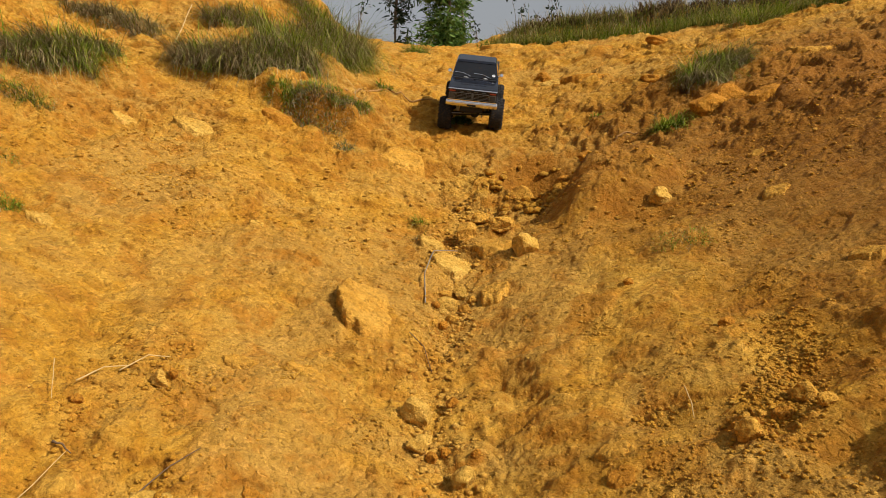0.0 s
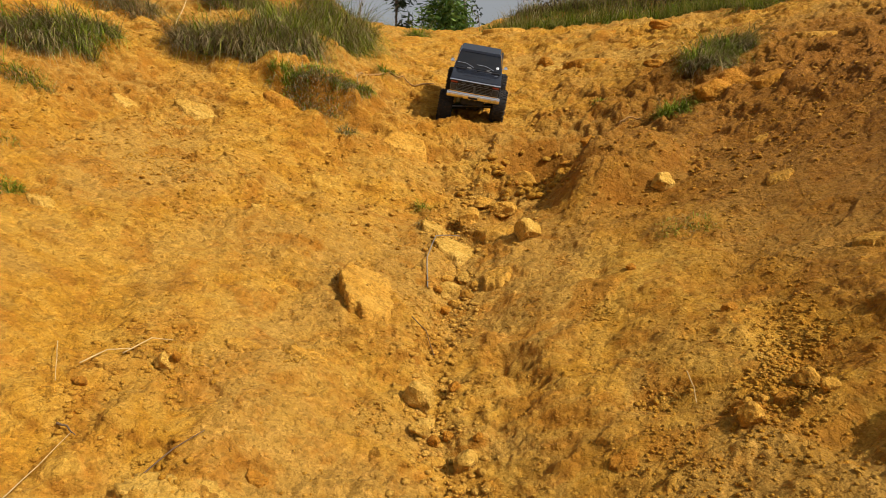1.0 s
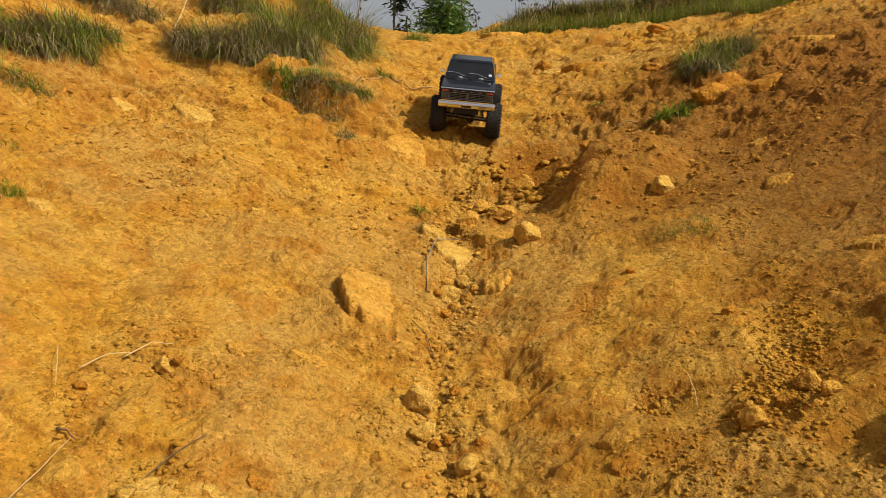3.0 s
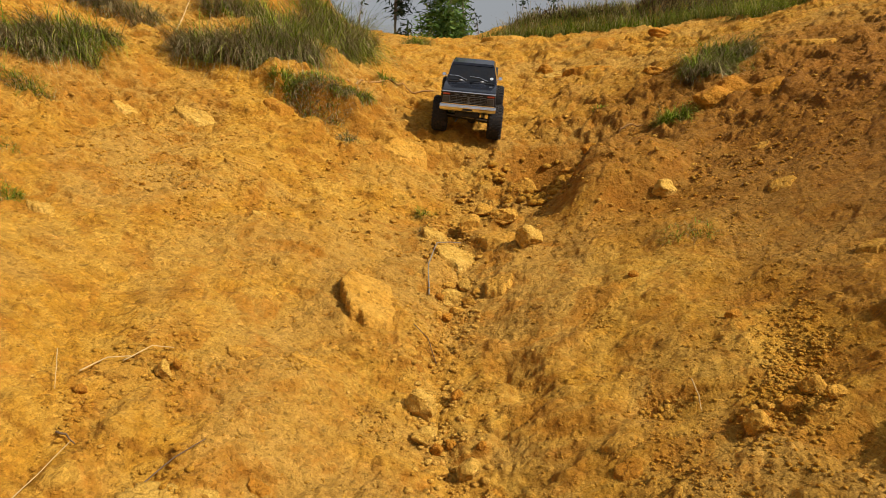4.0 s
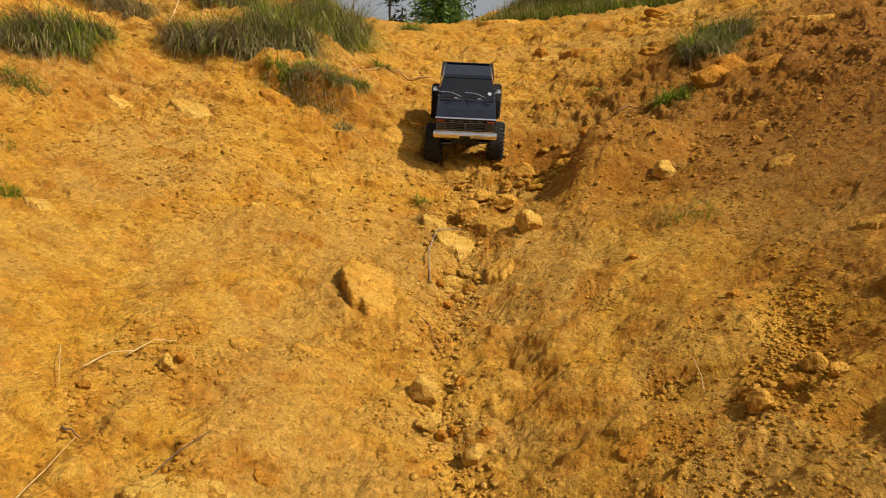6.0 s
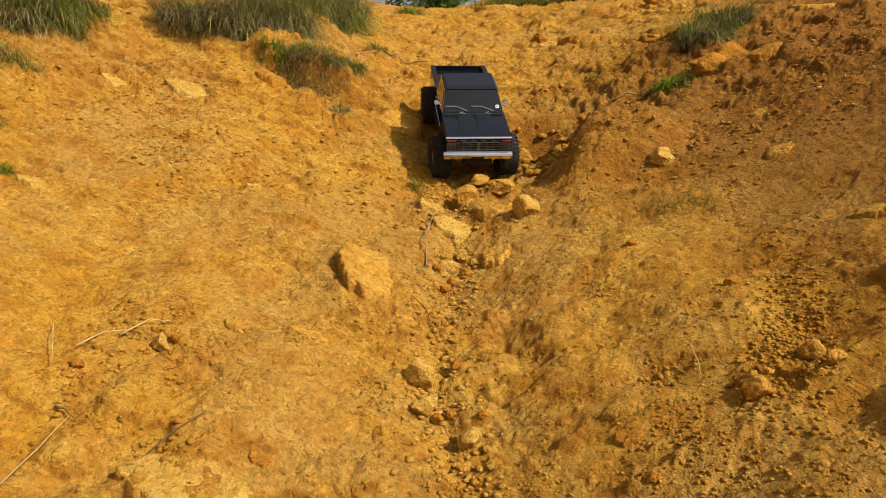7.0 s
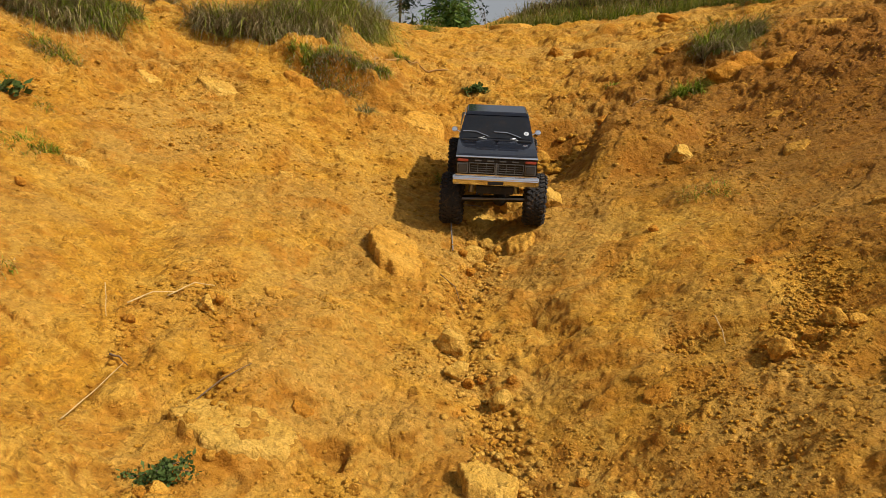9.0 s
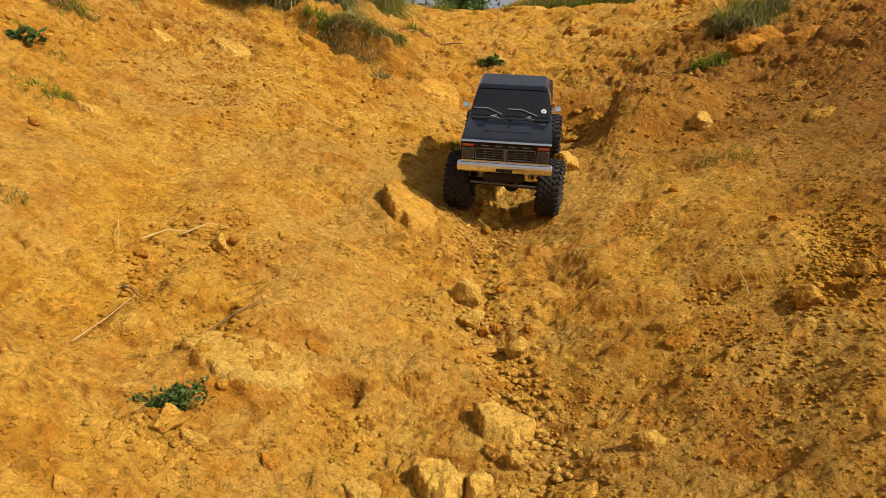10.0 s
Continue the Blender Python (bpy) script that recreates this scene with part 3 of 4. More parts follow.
stone(-0.156, 0.616, 0.041, 0.037, 0.011, "bedded", 2)
stone(-0.014, 0.906, 0.028, 0.021, 0.011, "loose", 1)
stone(0.018, 0.861, 0.017, 0.013, 0.010, "loose", 1)
stone(0.027, 0.788, 0.019, 0.014, 0.012, "loose", 1)
stone(-0.784, 1.115, 0.019, 0.014, 0.013, "loose", 0)
stone(-0.501, 0.882, 0.019, 0.014, 0.010, "loose", 0)
stone(-0.381, 0.749, 0.014, 0.010, 0.007, "loose", 1)
stone(0.743, 1.508, 0.058, 0.039, 0.010, "bedded", 1)
stone(0.802, 1.749, 0.043, 0.034, 0.009, "bedded", 1)
stone(0.357, 1.281, 0.022, 0.016, 0.010, "loose", 0)


def gravel(label, n, where, lo, hi, tone, seed):
    """Countless chips strewn over the ground as one piece of stuff."""
    rng = np.random.RandomState(seed)
    protos = []
    for k in range(6):
        bm = bmesh.new()
        bmesh.ops.create_icosphere(bm, subdivisions=1, radius=1)
        v = np.array([p.co[:] for p in bm.verts])
        f = np.array([[p.index for p in q.verts] for q in bm.faces])
        bm.free()
        r = np.random.RandomState(seed + k)
        for _ in range(5):
            d = r.normal(size=3)
            d /= np.linalg.norm(d)
            v = v - np.maximum(v @ d - r.uniform(0.45, 0.8), 0)[:, None] * d
        protos.append((v * r.uniform(0.65, 1.1, 3), f))
    pts = where(rng, n)
    zz = ground_z(pts[:, 0], pts[:, 1])
    vs, fs, o = [], [], 0
    for (px, py), pz in zip(pts, zz):
        v, f = protos[rng.randint(6)]
        s = lo + (hi - lo) * rng.rand() ** 2.5
        a = rng.rand() * 6.283
        c, sn = math.cos(a), math.sin(a)
        w = v * s
        w = np.stack((w[:, 0] * c - w[:, 1] * sn, w[:, 0] * sn + w[:, 1] * c, w[:, 2] * 0.6), 1)
        vs.append(w + (px, py, pz + s * 0.2))
        fs.append(f + o)
        o += len(v)
    tagged(arrays("gravel", np.concatenate(vs), np.concatenate(fs), tone), label, "gravel", kind="stuff")


def in_gully(rng, n):
    y = rng.uniform(0.6, 1.95, n)
    return np.stack((0.02 + 0.03 * np.sin(y * 4.1) + 0.02 * np.sin(y * 9.7 + 1) + rng.normal(0, 0.028, n), y), 1)


def in_rill(rng, n):
    y = rng.normal(0.92, 0.10, n)
    return np.stack((0.53 - 0.45 * (1.02 - y) + rng.normal(0, 0.03, n), y), 1)


def all_over(rng, n):
    y = 0.45 * 9 ** rng.rand(n)
    return np.stack((rng.uniform(-1, 1, n) * (0.2 + 0.62 * y), y), 1)


def in_patches(rng, n):
    c = all_over(rng, 70)
    k = rng.randint(70, size=n)
    return c[k] + rng.normal(0, 1, (n, 2)) * (0.02 + 0.03 * rng.rand(70)[k])[:, None]


def upper_slope(rng, n):
    y = 1.5 * 2.9 ** rng.rand(n)
    return np.stack((rng.uniform(-1, 1, n) * (0.2 + 0.62 * y), y), 1)


def in_pit(rng, n):
    return np.stack((rng.normal(0.28, 0.08, n), rng.normal(2.02, 0.09, n)), 1)


DEBRIS = ((-0.41, 0.93, 0.030), (-0.47, 0.95, 0.025), (-0.44, 1.02, 0.030), (-0.24, 1.04, 0.018), (-0.36, 0.77, 0.022), (-0.178, 0.69, 0.022),
          (-0.37, 0.59, 0.020), (-0.54, 1.47, 0.030), (-0.50, 0.86, 0.022), (0.30, 0.93, 0.018), (0.42, 0.85, 0.035), (0.01, 0.80, 0.022), (-0.70, 1.62, 0.05), (-0.80, 1.90, 0.06))


def in_heaps(rng, n):
    heap = np.array(DEBRIS)[rng.randint(len(DEBRIS), size=n)]
    return heap[:, :2] + rng.normal(0, 1, (n, 2)) * heap[:, 2:]


gravel("loose crumbs and chips heaped in small spills", 1500, in_heaps, 0.0015, 0.0075, CRUMB, 14)
gravel("ochre gravel lying in the bed of the gully", 1700, in_gully, 0.0018, 0.010, CHIP, 5)
gravel("small brown chips in a side rill", 1000, in_rill, 0.0015, 0.006, CRUMB, 6)
gravel("fine stone chips strewn over the slope", 7000, all_over, 0.0008, 0.0042, CRUMB, 7)
gravel("pale stone chips strewn over the slope", 2600, all_over, 0.0010, 0.0050, CHIP, 8)
gravel("crumbs of clay gathered in small patches", 9000, in_patches, 0.0008, 0.0048, CRUMB, 9)
gravel("clay crumbs and clods on the upper slope", 8000, upper_slope, 0.0018, 0.0085, CRUMB, 11)
gravel("ochre stone chips on the upper slope", 1800, upper_slope, 0.002, 0.013, CHIP, 12)
gravel("clay rubble fallen into the hollow", 420, in_pit, 0.005, 0.026, CRUMB, 10)


# ---- plants ----
def blade_mesh(name, n, rng, spread, tall, material, parent, lean, width, droop, bunches=30, where=None, front=False):
    """n curved tapering blades round the origin (or round where, on the ground there), each a strip of five quads."""
    own = rng.randint(bunches, size=n)
    a = (rng.rand(bunches) * 6.283)[own]
    r = (spread * np.sqrt(rng.rand(bunches)))[own]
    vigour = (0.55 + 0.75 * rng.rand(bunches))[own]
    root = np.stack((r * np.cos(a), r * np.sin(a) * 0.9, np.zeros(n)), 1) + rng.normal(0, 1, (n, 3)) * spread * 0.12
    root[:, 2] = -0.004
    if where is not None:
        root[:, 2] = ground_z(where[0] + root[:, 0], where[1] + root[:, 1]) - where[2] - 0.004
    out = a + rng.normal(0, 0.9, n)
    hgt = tall * vigour * (0.45 + 0.85 * rng.rand(n) ** 1.2)
    tilt = lean * (0.05 + 1.1 * rng.rand(n)) * (0.35 + 0.8 * r / spread)
    curl = droop * (0.35 + 1.2 * rng.rand(n))
    wv = np.stack((-np.sin(out), np.cos(out), np.zeros(n)), 1) * (width * (0.6 + 0.8 * rng.rand(n)))[:, None]
    dirv = np.stack((np.cos(out), np.sin(out), np.zeros(n)), 1)
    dirv[:, 1] -= 0.25
    if front:
        out = -math.pi / 2 + rng.normal(0, 0.55, n)
        dirv = np.stack((np.cos(out), np.sin(out), np.zeros(n)), 1)
        wv = np.stack((-np.sin(out), np.cos(out), np.zeros(n)), 1) * (width * (0.6 + 0.8 * rng.rand(n)))[:, None]
        root[:, 1] = -np.abs(root[:, 1]) * 0.9
        if where is not None:
            root[:, 2] = ground_z(where[0] + root[:, 0], where[1] + root[:, 1]) - where[2] + 0.35 * tall * rng.rand(n)
        tilt, curl = 0.7 + 0.7 * rng.rand(n), 0.6 + 1.3 * rng.rand(n)
    steps = 6
    V, p = [], root.copy()
    for k in range(steps):
        s = k / (steps - 1)
        wide = (1 - s) ** 0.7 * 0.5 + 0.03
        V += [p - wv * wide, p + wv * wide]
        bend = np.minimum(tilt + curl * (s + 0.1) ** 1.3, 2.75)
        p = p + dirv * (hgt / steps * 1.15 * np.sin(bend))[:, None] + np.array([0, 0, 1]) * (hgt / steps * 1.15 * np.cos(bend))[:, None]
    V = np.stack(V, 1)
    f = np.array([[2 * k, 2 * k + 1, 2 * k + 3, 2 * k + 2] for k in range(steps - 1)])
    F = (f[None] + (np.arange(n) * 2 * steps)[:, None, None]).reshape(-1, 4)
    return arrays(name, V.reshape(-1, 3), F, material, parent)


tuft_count = [0]


def tuft(x, y, w, h, n, dry):
    tuft_count[0] += 1
    rng = np.random.RandomState(100 + tuft_count[0])
    says = ("mostly dry grass tussock drooping on the clay bank" if dry > 0.55 else "mixed green and straw grass tussock on the clay" if dry > 0.3 else "fresh green grass tuft rooted in the clay")
    top = tagged(new("grass_tuft"), says, "grass tuft", "grass tufts")
    z = at(x, y)
    top.matrix_world = pose(x, y, z)
    wid = 0.0015 if y < 2 else 0.0024
    n = int(n * (4.0 if y < 2 else 6.5))
    g = max(6, int(n * (1 - 0.85 * dry)))
    d = max(6, int(n * 0.85 * dry))
    blade_mesh("green_foliage", g, rng, w * 0.44, h * 0.92, GREEN if dry < 0.66 else DULL, top, 1.25, wid, 2.2, 60, (x, y, z))
    blade_mesh("dry_foliage", d, rng, w * 0.50, h * 0.95, DRY, top, 1.6, wid * 0.8, 2.3, 60, (x, y, z))
    if w > 0.13 and y < 4:
        blade_mesh("dead_thatch", int(n * (0.25 + 0.55 * dry)), rng, w * 0.56, h * 0.85, THATCH, top, 1.0, wid * 0.75, 1.5, 60, (x, y, z), True)


tuft(-1.267, 2.064, 0.185, 0.126, 260, 0.60)
tuft(-1.176, 2.172, 0.195, 0.133, 300, 0.30)
tuft(-1.160, 2.319, 0.151, 0.113, 200, 0.25)
tuft(-1.104, 1.819, 0.134, 0.054, 160, 0.25)
tuft(-1.241, 2.767, 0.246, 0.112, 160, 0.75)
tuft(-1.413, 2.761, 0.201, 0.089, 120, 0.70)
tuft(-0.854, 2.532, 0.227, 0.155, 300, 0.60)
tuft(-0.709, 2.527, 0.227, 0.165, 320, 0.65)
tuft(-0.598, 2.674, 0.240, 0.207, 340, 0.40)
tuft(-0.524, 3.071, 0.276, 0.276, 340, 0.25)
tuft(-0.467, 3.493, 0.199, 0.285, 240, 0.45)
tuft(-0.938, 3.019, 0.195, 0.122, 140, 0.60)
tuft(-0.789, 3.103, 0.226, 0.113, 180, 0.40)
tuft(-0.629, 3.471, 0.309, 0.168, 260, 0.20)
tuft(-0.486, 7.128, 0.521, 0.208, 200, 0.35)
tuft(-0.205, 5.152, 0.210, 0.151, 120, 0.40)
tuft(-0.631, 7.144, 0.405, 0.174, 120, 0.40)
tuft(-0.530, 2.285, 0.110, 0.048, 130, 0.35)
tuft(-0.405, 2.270, 0.210, 0.046, 280, 0.45)
tuft(-0.290, 2.320, 0.100, 0.045, 110, 0.35)
tuft(-0.241, 2.824, 0.074, 0.042, 60, 0.20)
tuft(0.945, 2.531, 0.166, 0.124, 220, 0.30)
tuft(1.069, 2.696, 0.198, 0.121, 240, 0.30)
tuft(0.719, 2.170, 0.090, 0.079, 130, 0.15)
tuft(1.810, 4.060, 0.296, 0.181, 260, 0.35)
tuft(0.574, 2.523, 0.071, 0.029, 40, 0.20)
tuft(-0.953, 1.485, 0.037, 0.025, 40, 0.40)
tuft(-0.865, 1.343, 0.050, 0.027, 80, 0.10)
tuft(-0.061, 1.786, 0.036, 0.045, 36, 0.10)
tuft(-0.057, 1.665, 0.039, 0.028, 30, 0.80)
tuft(0.483, 1.411, 0.083, 0.021, 70, 0.40)
tuft(0.535, 1.409, 0.071, 0.024, 70, 0.40)
tuft(0.093, 7.128, 0.174, 0.069, 40, 0.60)
tuft(-0.891, 1.317, 0.111, 0.033, 150, 0.20)
tuft(-1.077, 1.573, 0.044, 0.026, 60, 0.20)
tuft(-0.671, 0.876, 0.039, 0.019, 60, 0.60)
tuft(-0.304, 2.109, 0.063, 0.042, 50, 0.90)


def fringe(name, label, n, lo, hi, tall, material, seed, width):
    """Blades on the far bank, lo to hi metres behind its foot line."""
    rng = np.random.RandomState(seed)
    run, back = rng.uniform(-0.05, 1.75, n), rng.uniform(lo, hi, n)
    x, y = 0.35 + 1.55 * run + 0.72 * back, 5.85 - 1.55 * run + 0.70 * back
    keep = grad_noise(x * 2.6, y * 2.6, seed) > -0.20
    x, y = x[keep], y[keep]
    n = len(x)
    ob = blade_mesh(name, n, rng, 0.001, tall, material, None, 0.7, width, 1.5, n)
    co = np.empty(n * 36, np.float32)
    ob.data.vertices.foreach_get("co", co)
    co = co.reshape(n, 12, 3) + np.stack((x, y, ground_z(x, y)), 1)[:, None, :]
    ob.data.vertices.foreach_set("co", co.ravel().astype(np.float32))
    ob.data.update()
    tagged(ob, label, "grass", kind="stuff")


fringe("ridge_grass", "dull green grass covering the far bank", 12000, 0.0, 0.55, 0.13, DULL, 201, 0.005)
fringe("crest_grass", "green grass on the face of the far bank", 6000, 0.02, 0.45, 0.12, GREEN, 204, 0.005)
fringe("ridge_dry_grass", "straw-coloured dry grass along the far bank", 5000, 0.1, 0.6, 0.17, DRY, 202, 0.004)
fringe("heather_edge", "dark brown withered growth on the far bank", 6000, 0.42, 0.75, 0.10, HEATH, 203, 0.010)


def leaf_cloud(name, centres, sizes, n, length, width, material, parent, rng, hang):
    k = rng.randint(len(centres), size=n)
    p = np.array(centres)[k] + rng.normal(0, 1, (n, 3)) * np.array(sizes)[k][:, None] * 0.5
    d = rng.normal(0, 1, (n, 3))
    d[:, 2] = d[:, 2] * 0.5 - hang
    d /= np.linalg.norm(d, axis=1)[:, None]
    s = np.cross(d, rng.normal(0, 1, (n, 3)))
    s /= np.linalg.norm(s, axis=1)[:, None]
    L = length * (0.6 + 0.8 * rng.rand(n))[:, None]
    up = np.cross(d, s)
    V = np.stack((p, p + d * L * 0.45 + s * width * 0.5 + up * L * 0.06, p + d * L, p + d * L * 0.45 - s * width * 0.5 + up * L * 0.06), 1)
    F = np.arange(n * 4).reshape(n, 4)
    return arrays(name, V.reshape(-1, 3), F, material, parent)


def tube(points, r0, r1, sides=7):
    bm = bmesh.new()
    pts = [Vector(p) for p in points]
    rings = []
    for i, p in enumerate(pts):
        d = (pts[min(i + 1, len(pts) - 1)] - pts[max(i - 1, 0)]).normalized()
        q = d.to_track_quat("Z", "Y")
        r = r0 + (r1 - r0) * i / (len(pts) - 1)
        rings.append([bm.verts.new(p + q @ Vector((r * math.cos(a), r * math.sin(a), 0))) for a in (2 * math.pi * k / sides for k in range(sides))])
    for a, b in zip(rings, rings[1:]):
        for k in range(sides):
            bm.faces.new((a[k], a[(k + 1) % sides], b[(k + 1) % sides], b[k]))
    bm.faces.new(rings[0][::-1]), bm.faces.new(rings[-1])
    return bm


def tree(x, y, tall, wide, seed, n, leaf, material, label):
    rnd, rng = random.Random(seed), np.random.RandomState(seed)
    top = tagged(new("tree"), label, "tree", "trees behind the crest")
    top.matrix_world = pose(x, y, at(x, y) - 0.05)
    spine = [(0.06 * math.sin(k * 1.3 + seed), 0.05 * math.cos(k * 1.7), tall * k / 8) for k in range(9)]
    part("trunk", tube(spine, 0.05, 0.012), BARK, top, smooth=True)
    cs, ss = [], []
    for k in range(40):
        z = tall * rnd.uniform(0.12, 0.85)
        a, r = rnd.uniform(0, 6.283), wide * rnd.uniform(0.2, 0.55)
        e = Vector((r * math.cos(a), r * math.sin(a), z + 0.12 * r))
        s = Vector((0, 0, z - 0.35 * r))
        part("limb", tube([s, s.lerp(e, 0.5) + Vector((0, 0, 0.08 * r)), e], 0.02, 0.004, 5), BARK, top)
        cs.append(tuple(e)), ss.append(wide * rnd.uniform(0.16, 0.34))
        cs.append(tuple(s.lerp(e, 0.5))), ss.append(wide * rnd.uniform(0.14, 0.28))
    leaf_cloud("crown", cs, ss, n, leaf, leaf * 0.24, material, top, rng, 0.55)


tree(0.10, 14.0, 7.2, 1.15, 3, 8000, 0.17, LEAF, "slender leafy green tree behind the hill crest")
tree(0.42, 15.0, 6.6, 0.8, 5, 4500, 0.16, LEAF, "leafy green tree beyond the hill crest")
tree(-0.95, 14.5, 7.0, 0.75, 8, 2600, 0.15, DARKLEAF, "thin dark tree with sparse hanging leaves")


def weed(x, y, tall, seed):
    rng, rnd = np.random.RandomState(seed), random.Random(seed)
    top = tagged(new("weed"), "thin dark-stemmed weed with few small leaves", "weed", "weeds on the crest")
    top.matrix_world = pose(x, y, at(x, y))
    cs = []
    for k in range(3):
        dx = rnd.uniform(-0.10, 0.10)
        pts = [(dx * s * s, 0.02 * s, tall * s * (1 - 0.15 * k)) for s in (0, 0.35, 0.7, 1)]
        part("stem", tube(pts, 0.0025, 0.0012, 4), TWIG, top)
        cs += [pts[2], pts[3], (pts[3][0], 0, pts[3][2] * 0.88)]
    leaf_cloud("foliage", cs, [0.05] * len(cs), 34, 0.04, 0.02, DARKLEAF, top, rng, 0.5)


weed(0.72, 6.7, 0.46, 1), weed(0.95, 6.8, 0.50, 2), weed(1.08, 6.7, 0.48, 3), weed(0.35, 6.9, 0.35, 4), weed(-0.75, 6.2, 0.4, 6)


def herb(x, y, w, n, leaf, seed, label):
    rng, rnd = np.random.RandomState(seed), random.Random(seed)
    top = tagged(new("herb"), label, "herb")
    top.matrix_world = pose(x, y, at(x, y) - 0.004, 18)
    cs = []
    for k in range(9):
        a, r = rnd.uniform(0, 6.283), w * rnd.uniform(0.15, 0.5)
        e = (r * math.cos(a), 0.6 * r * math.sin(a), rnd.uniform(0.006, 0.018))
        part("stem", tube([(0, 0, 0), (e[0] * 0.5, e[1] * 0.5, e[2] * 1.2), e], 0.0008, 0.0005, 4), BARK, top)
        cs += [e, (e[0] * 0.6, e[1] * 0.6, e[2])]
    leaf_cloud("foliage", cs, [w * 0.10] * len(cs), n, leaf, leaf * 0.7, HERB, top, rng, -0.5)


herb(-0.364, 0.653, 0.075, 420, 0.0065, 1, "low creeping green herb beside a rock slab")
herb(-1.017, 1.472, 0.08, 60, 0.022, 2, "flat broad-leaved green rosette on the clay")
herb(0.058, 2.565, 0.09, 160, 0.02, 3, "small bright green herb in the track")


def stalk(name, label, pts, r0, r1, material, lift=0.004):
    raw = pts
    s = np.linspace(0, len(pts) - 1, 6 * (len(pts) - 1) + 1)
    pts = [[np.interp(v, range(len(pts)), [p[c] for p in pts]) + (0.25 * r0 * math.sin(7 * v + c) if c < 2 else 0) for c in range(3)] for v in s]
    hs = [at(p[0], p[1]) for p in raw]
    zs = [at(p[0], p[1]) + r0 * 0.3 if name == "root" else np.interp(v, range(len(raw)), hs) + r0 + lift for p, v in zip(pts, s)]
    top = part(name, tube([(x, y, z + dz) for (x, y, dz), z in zip(pts, zs)], r0, r1, 5), material, None, label, True)
    tagged(top, label, name)


stalk("straw", "thin dry straw lying on the clay", [(-0.559, 0.937, 0.004), (-0.54, 0.90, 0.012), (-0.521, 0.859, 0.002)], 0.0008, 0.0005, STRAW)
stalk("straw", "thin dry straw lying on the clay", [(0.351, 0.942, 0.003), (0.352, 0.915, 0.008), (0.347, 0.889, 0.002)], 0.0011, 0.0006, STRAW)
stalk("straw", "long pale straw lying across the slope", [(-0.48, 0.666, 0.002), (-0.478, 0.735, 0.006), (-0.473, 0.802, 0.004)], 0.0009, 0.0005, STRAW)
stalk("straw", "long pale straw leaning on the tussock", [(-0.994, 2.521, 0.01), (-1.02, 2.72, 0.03), (-1.049, 2.93, 0.06)], 0.003, 0.0015, STRAW)
stalk("twig", "thin curved brown twig on the clay", [(-0.515, 0.91, 0.002), (-0.49, 0.94, 0.010), (-0.465, 0.958, 0.002)], 0.0013, 0.0007, STRAW)
stalk("twig", "short dark twig on the clay", [(-0.493, 0.807, 0.002), (-0.48, 0.806, 0.006), (-0.467, 0.80, 0.002)], 0.0018, 0.0008, TWIG)
stalk("twig", "thin brown twig on the clay", [(-0.472, 0.948, 0.002), (-0.44, 0.975, 0.008), (-0.414, 0.989, 0.002)], 0.0012, 0.0006, STRAW)
stalk("twig", "thin forked brown twig beside a slab", [(-0.376, 0.744, 0.002), (-0.34, 0.79, 0.008), (-0.312, 0.822, 0.003)], 0.0011, 0.0006, TWIG)
stalk("root", "exposed pale root crossing the track", [(-0.392, 2.60, 0.0), (-0.31, 2.70, 0.008), (-0.239, 2.80, 0.004), (-0.14, 2.83, 0.006), (-0.045, 2.864, 0.0)], 0.0045, 0.003, ROOT)
stalk("root", "exposed thin root in the side bank", [(0.56, 2.22, 0.0), (0.61, 2.235, 0.004), (0.68, 2.225, 0.0)], 0.003, 0.002, ROOT)
stalk("stem", "curved grey plant stem with pale tip", [(-0.037, 1.374, 0.0), (-0.040, 1.46, 0.012), (-0.022, 1.56, 0.016), (0.01, 1.615, 0.016), (0.035, 1.62, 0.012)], 0.0016, 0.0009, WIRE)
stalk("twig", "short dark twig in the gully", [(-0.062, 1.22, 0.0), (-0.035, 1.18, 0.005), (-0.02, 1.15, 0.0)], 0.001, 0.0006, TWIG)


# ---- the toy truck: it faces -y, its wheels stand on z = 0 ----
def prism(profile, x0, x1, bevel=0.0, seg=2):
    """A side profile of (y, z) corners, pulled across from x0 to x1."""
    bm = bmesh.new()
    a = [bm.verts.new((x0, y, z)) for y, z in profile]
    b = [bm.verts.new((x1, y, z)) for y, z in profile]
    n = len(profile)
    bm.faces.new(a), bm.faces.new(b[::-1])
    for k in range(n):
        bm.faces.new((a[k], b[k], b[(k + 1) % n], a[(k + 1) % n]))
    bmesh.ops.recalc_face_normals(bm, faces=bm.faces)
    if bevel:
        bmesh.ops.bevel(bm, geom=bm.edges[:], offset=bevel, segments=seg, affect="EDGES", clamp_overlap=True)
    return bm


def block(x0, x1, y0, y1, z0, z1, bevel=0.001):
    return prism([(y0, z0), (y1, z0), (y1, z1), (y0, z1)], x0, x1, bevel)


def frustum(lo, hi, z0, z1, bevel=0.0):
    """lo and hi: (half width, y front, y back) at z0 and z1 (a pair: front and back height)."""
    bm = bmesh.new()
    rings = []
    for (hw, ya, yb), z in ((lo, z0), (hi, z1)):
        rings.append([bm.verts.new(p) for p in ((-hw, ya, z[0]), (hw, ya, z[0]), (hw, yb, z[1]), (-hw, yb, z[1]))])
    a, b = rings
    bm.faces.new(a[::-1]), bm.faces.new(b)
    for k in range(4):
        bm.faces.new((a[k], a[(k + 1) % 4], b[(k + 1) % 4], b[k]))
    if bevel:
        bmesh.ops.bevel(bm, geom=bm.edges[:], offset=bevel, segments=3, affect="EDGES", clamp_overlap=True)
    return bm


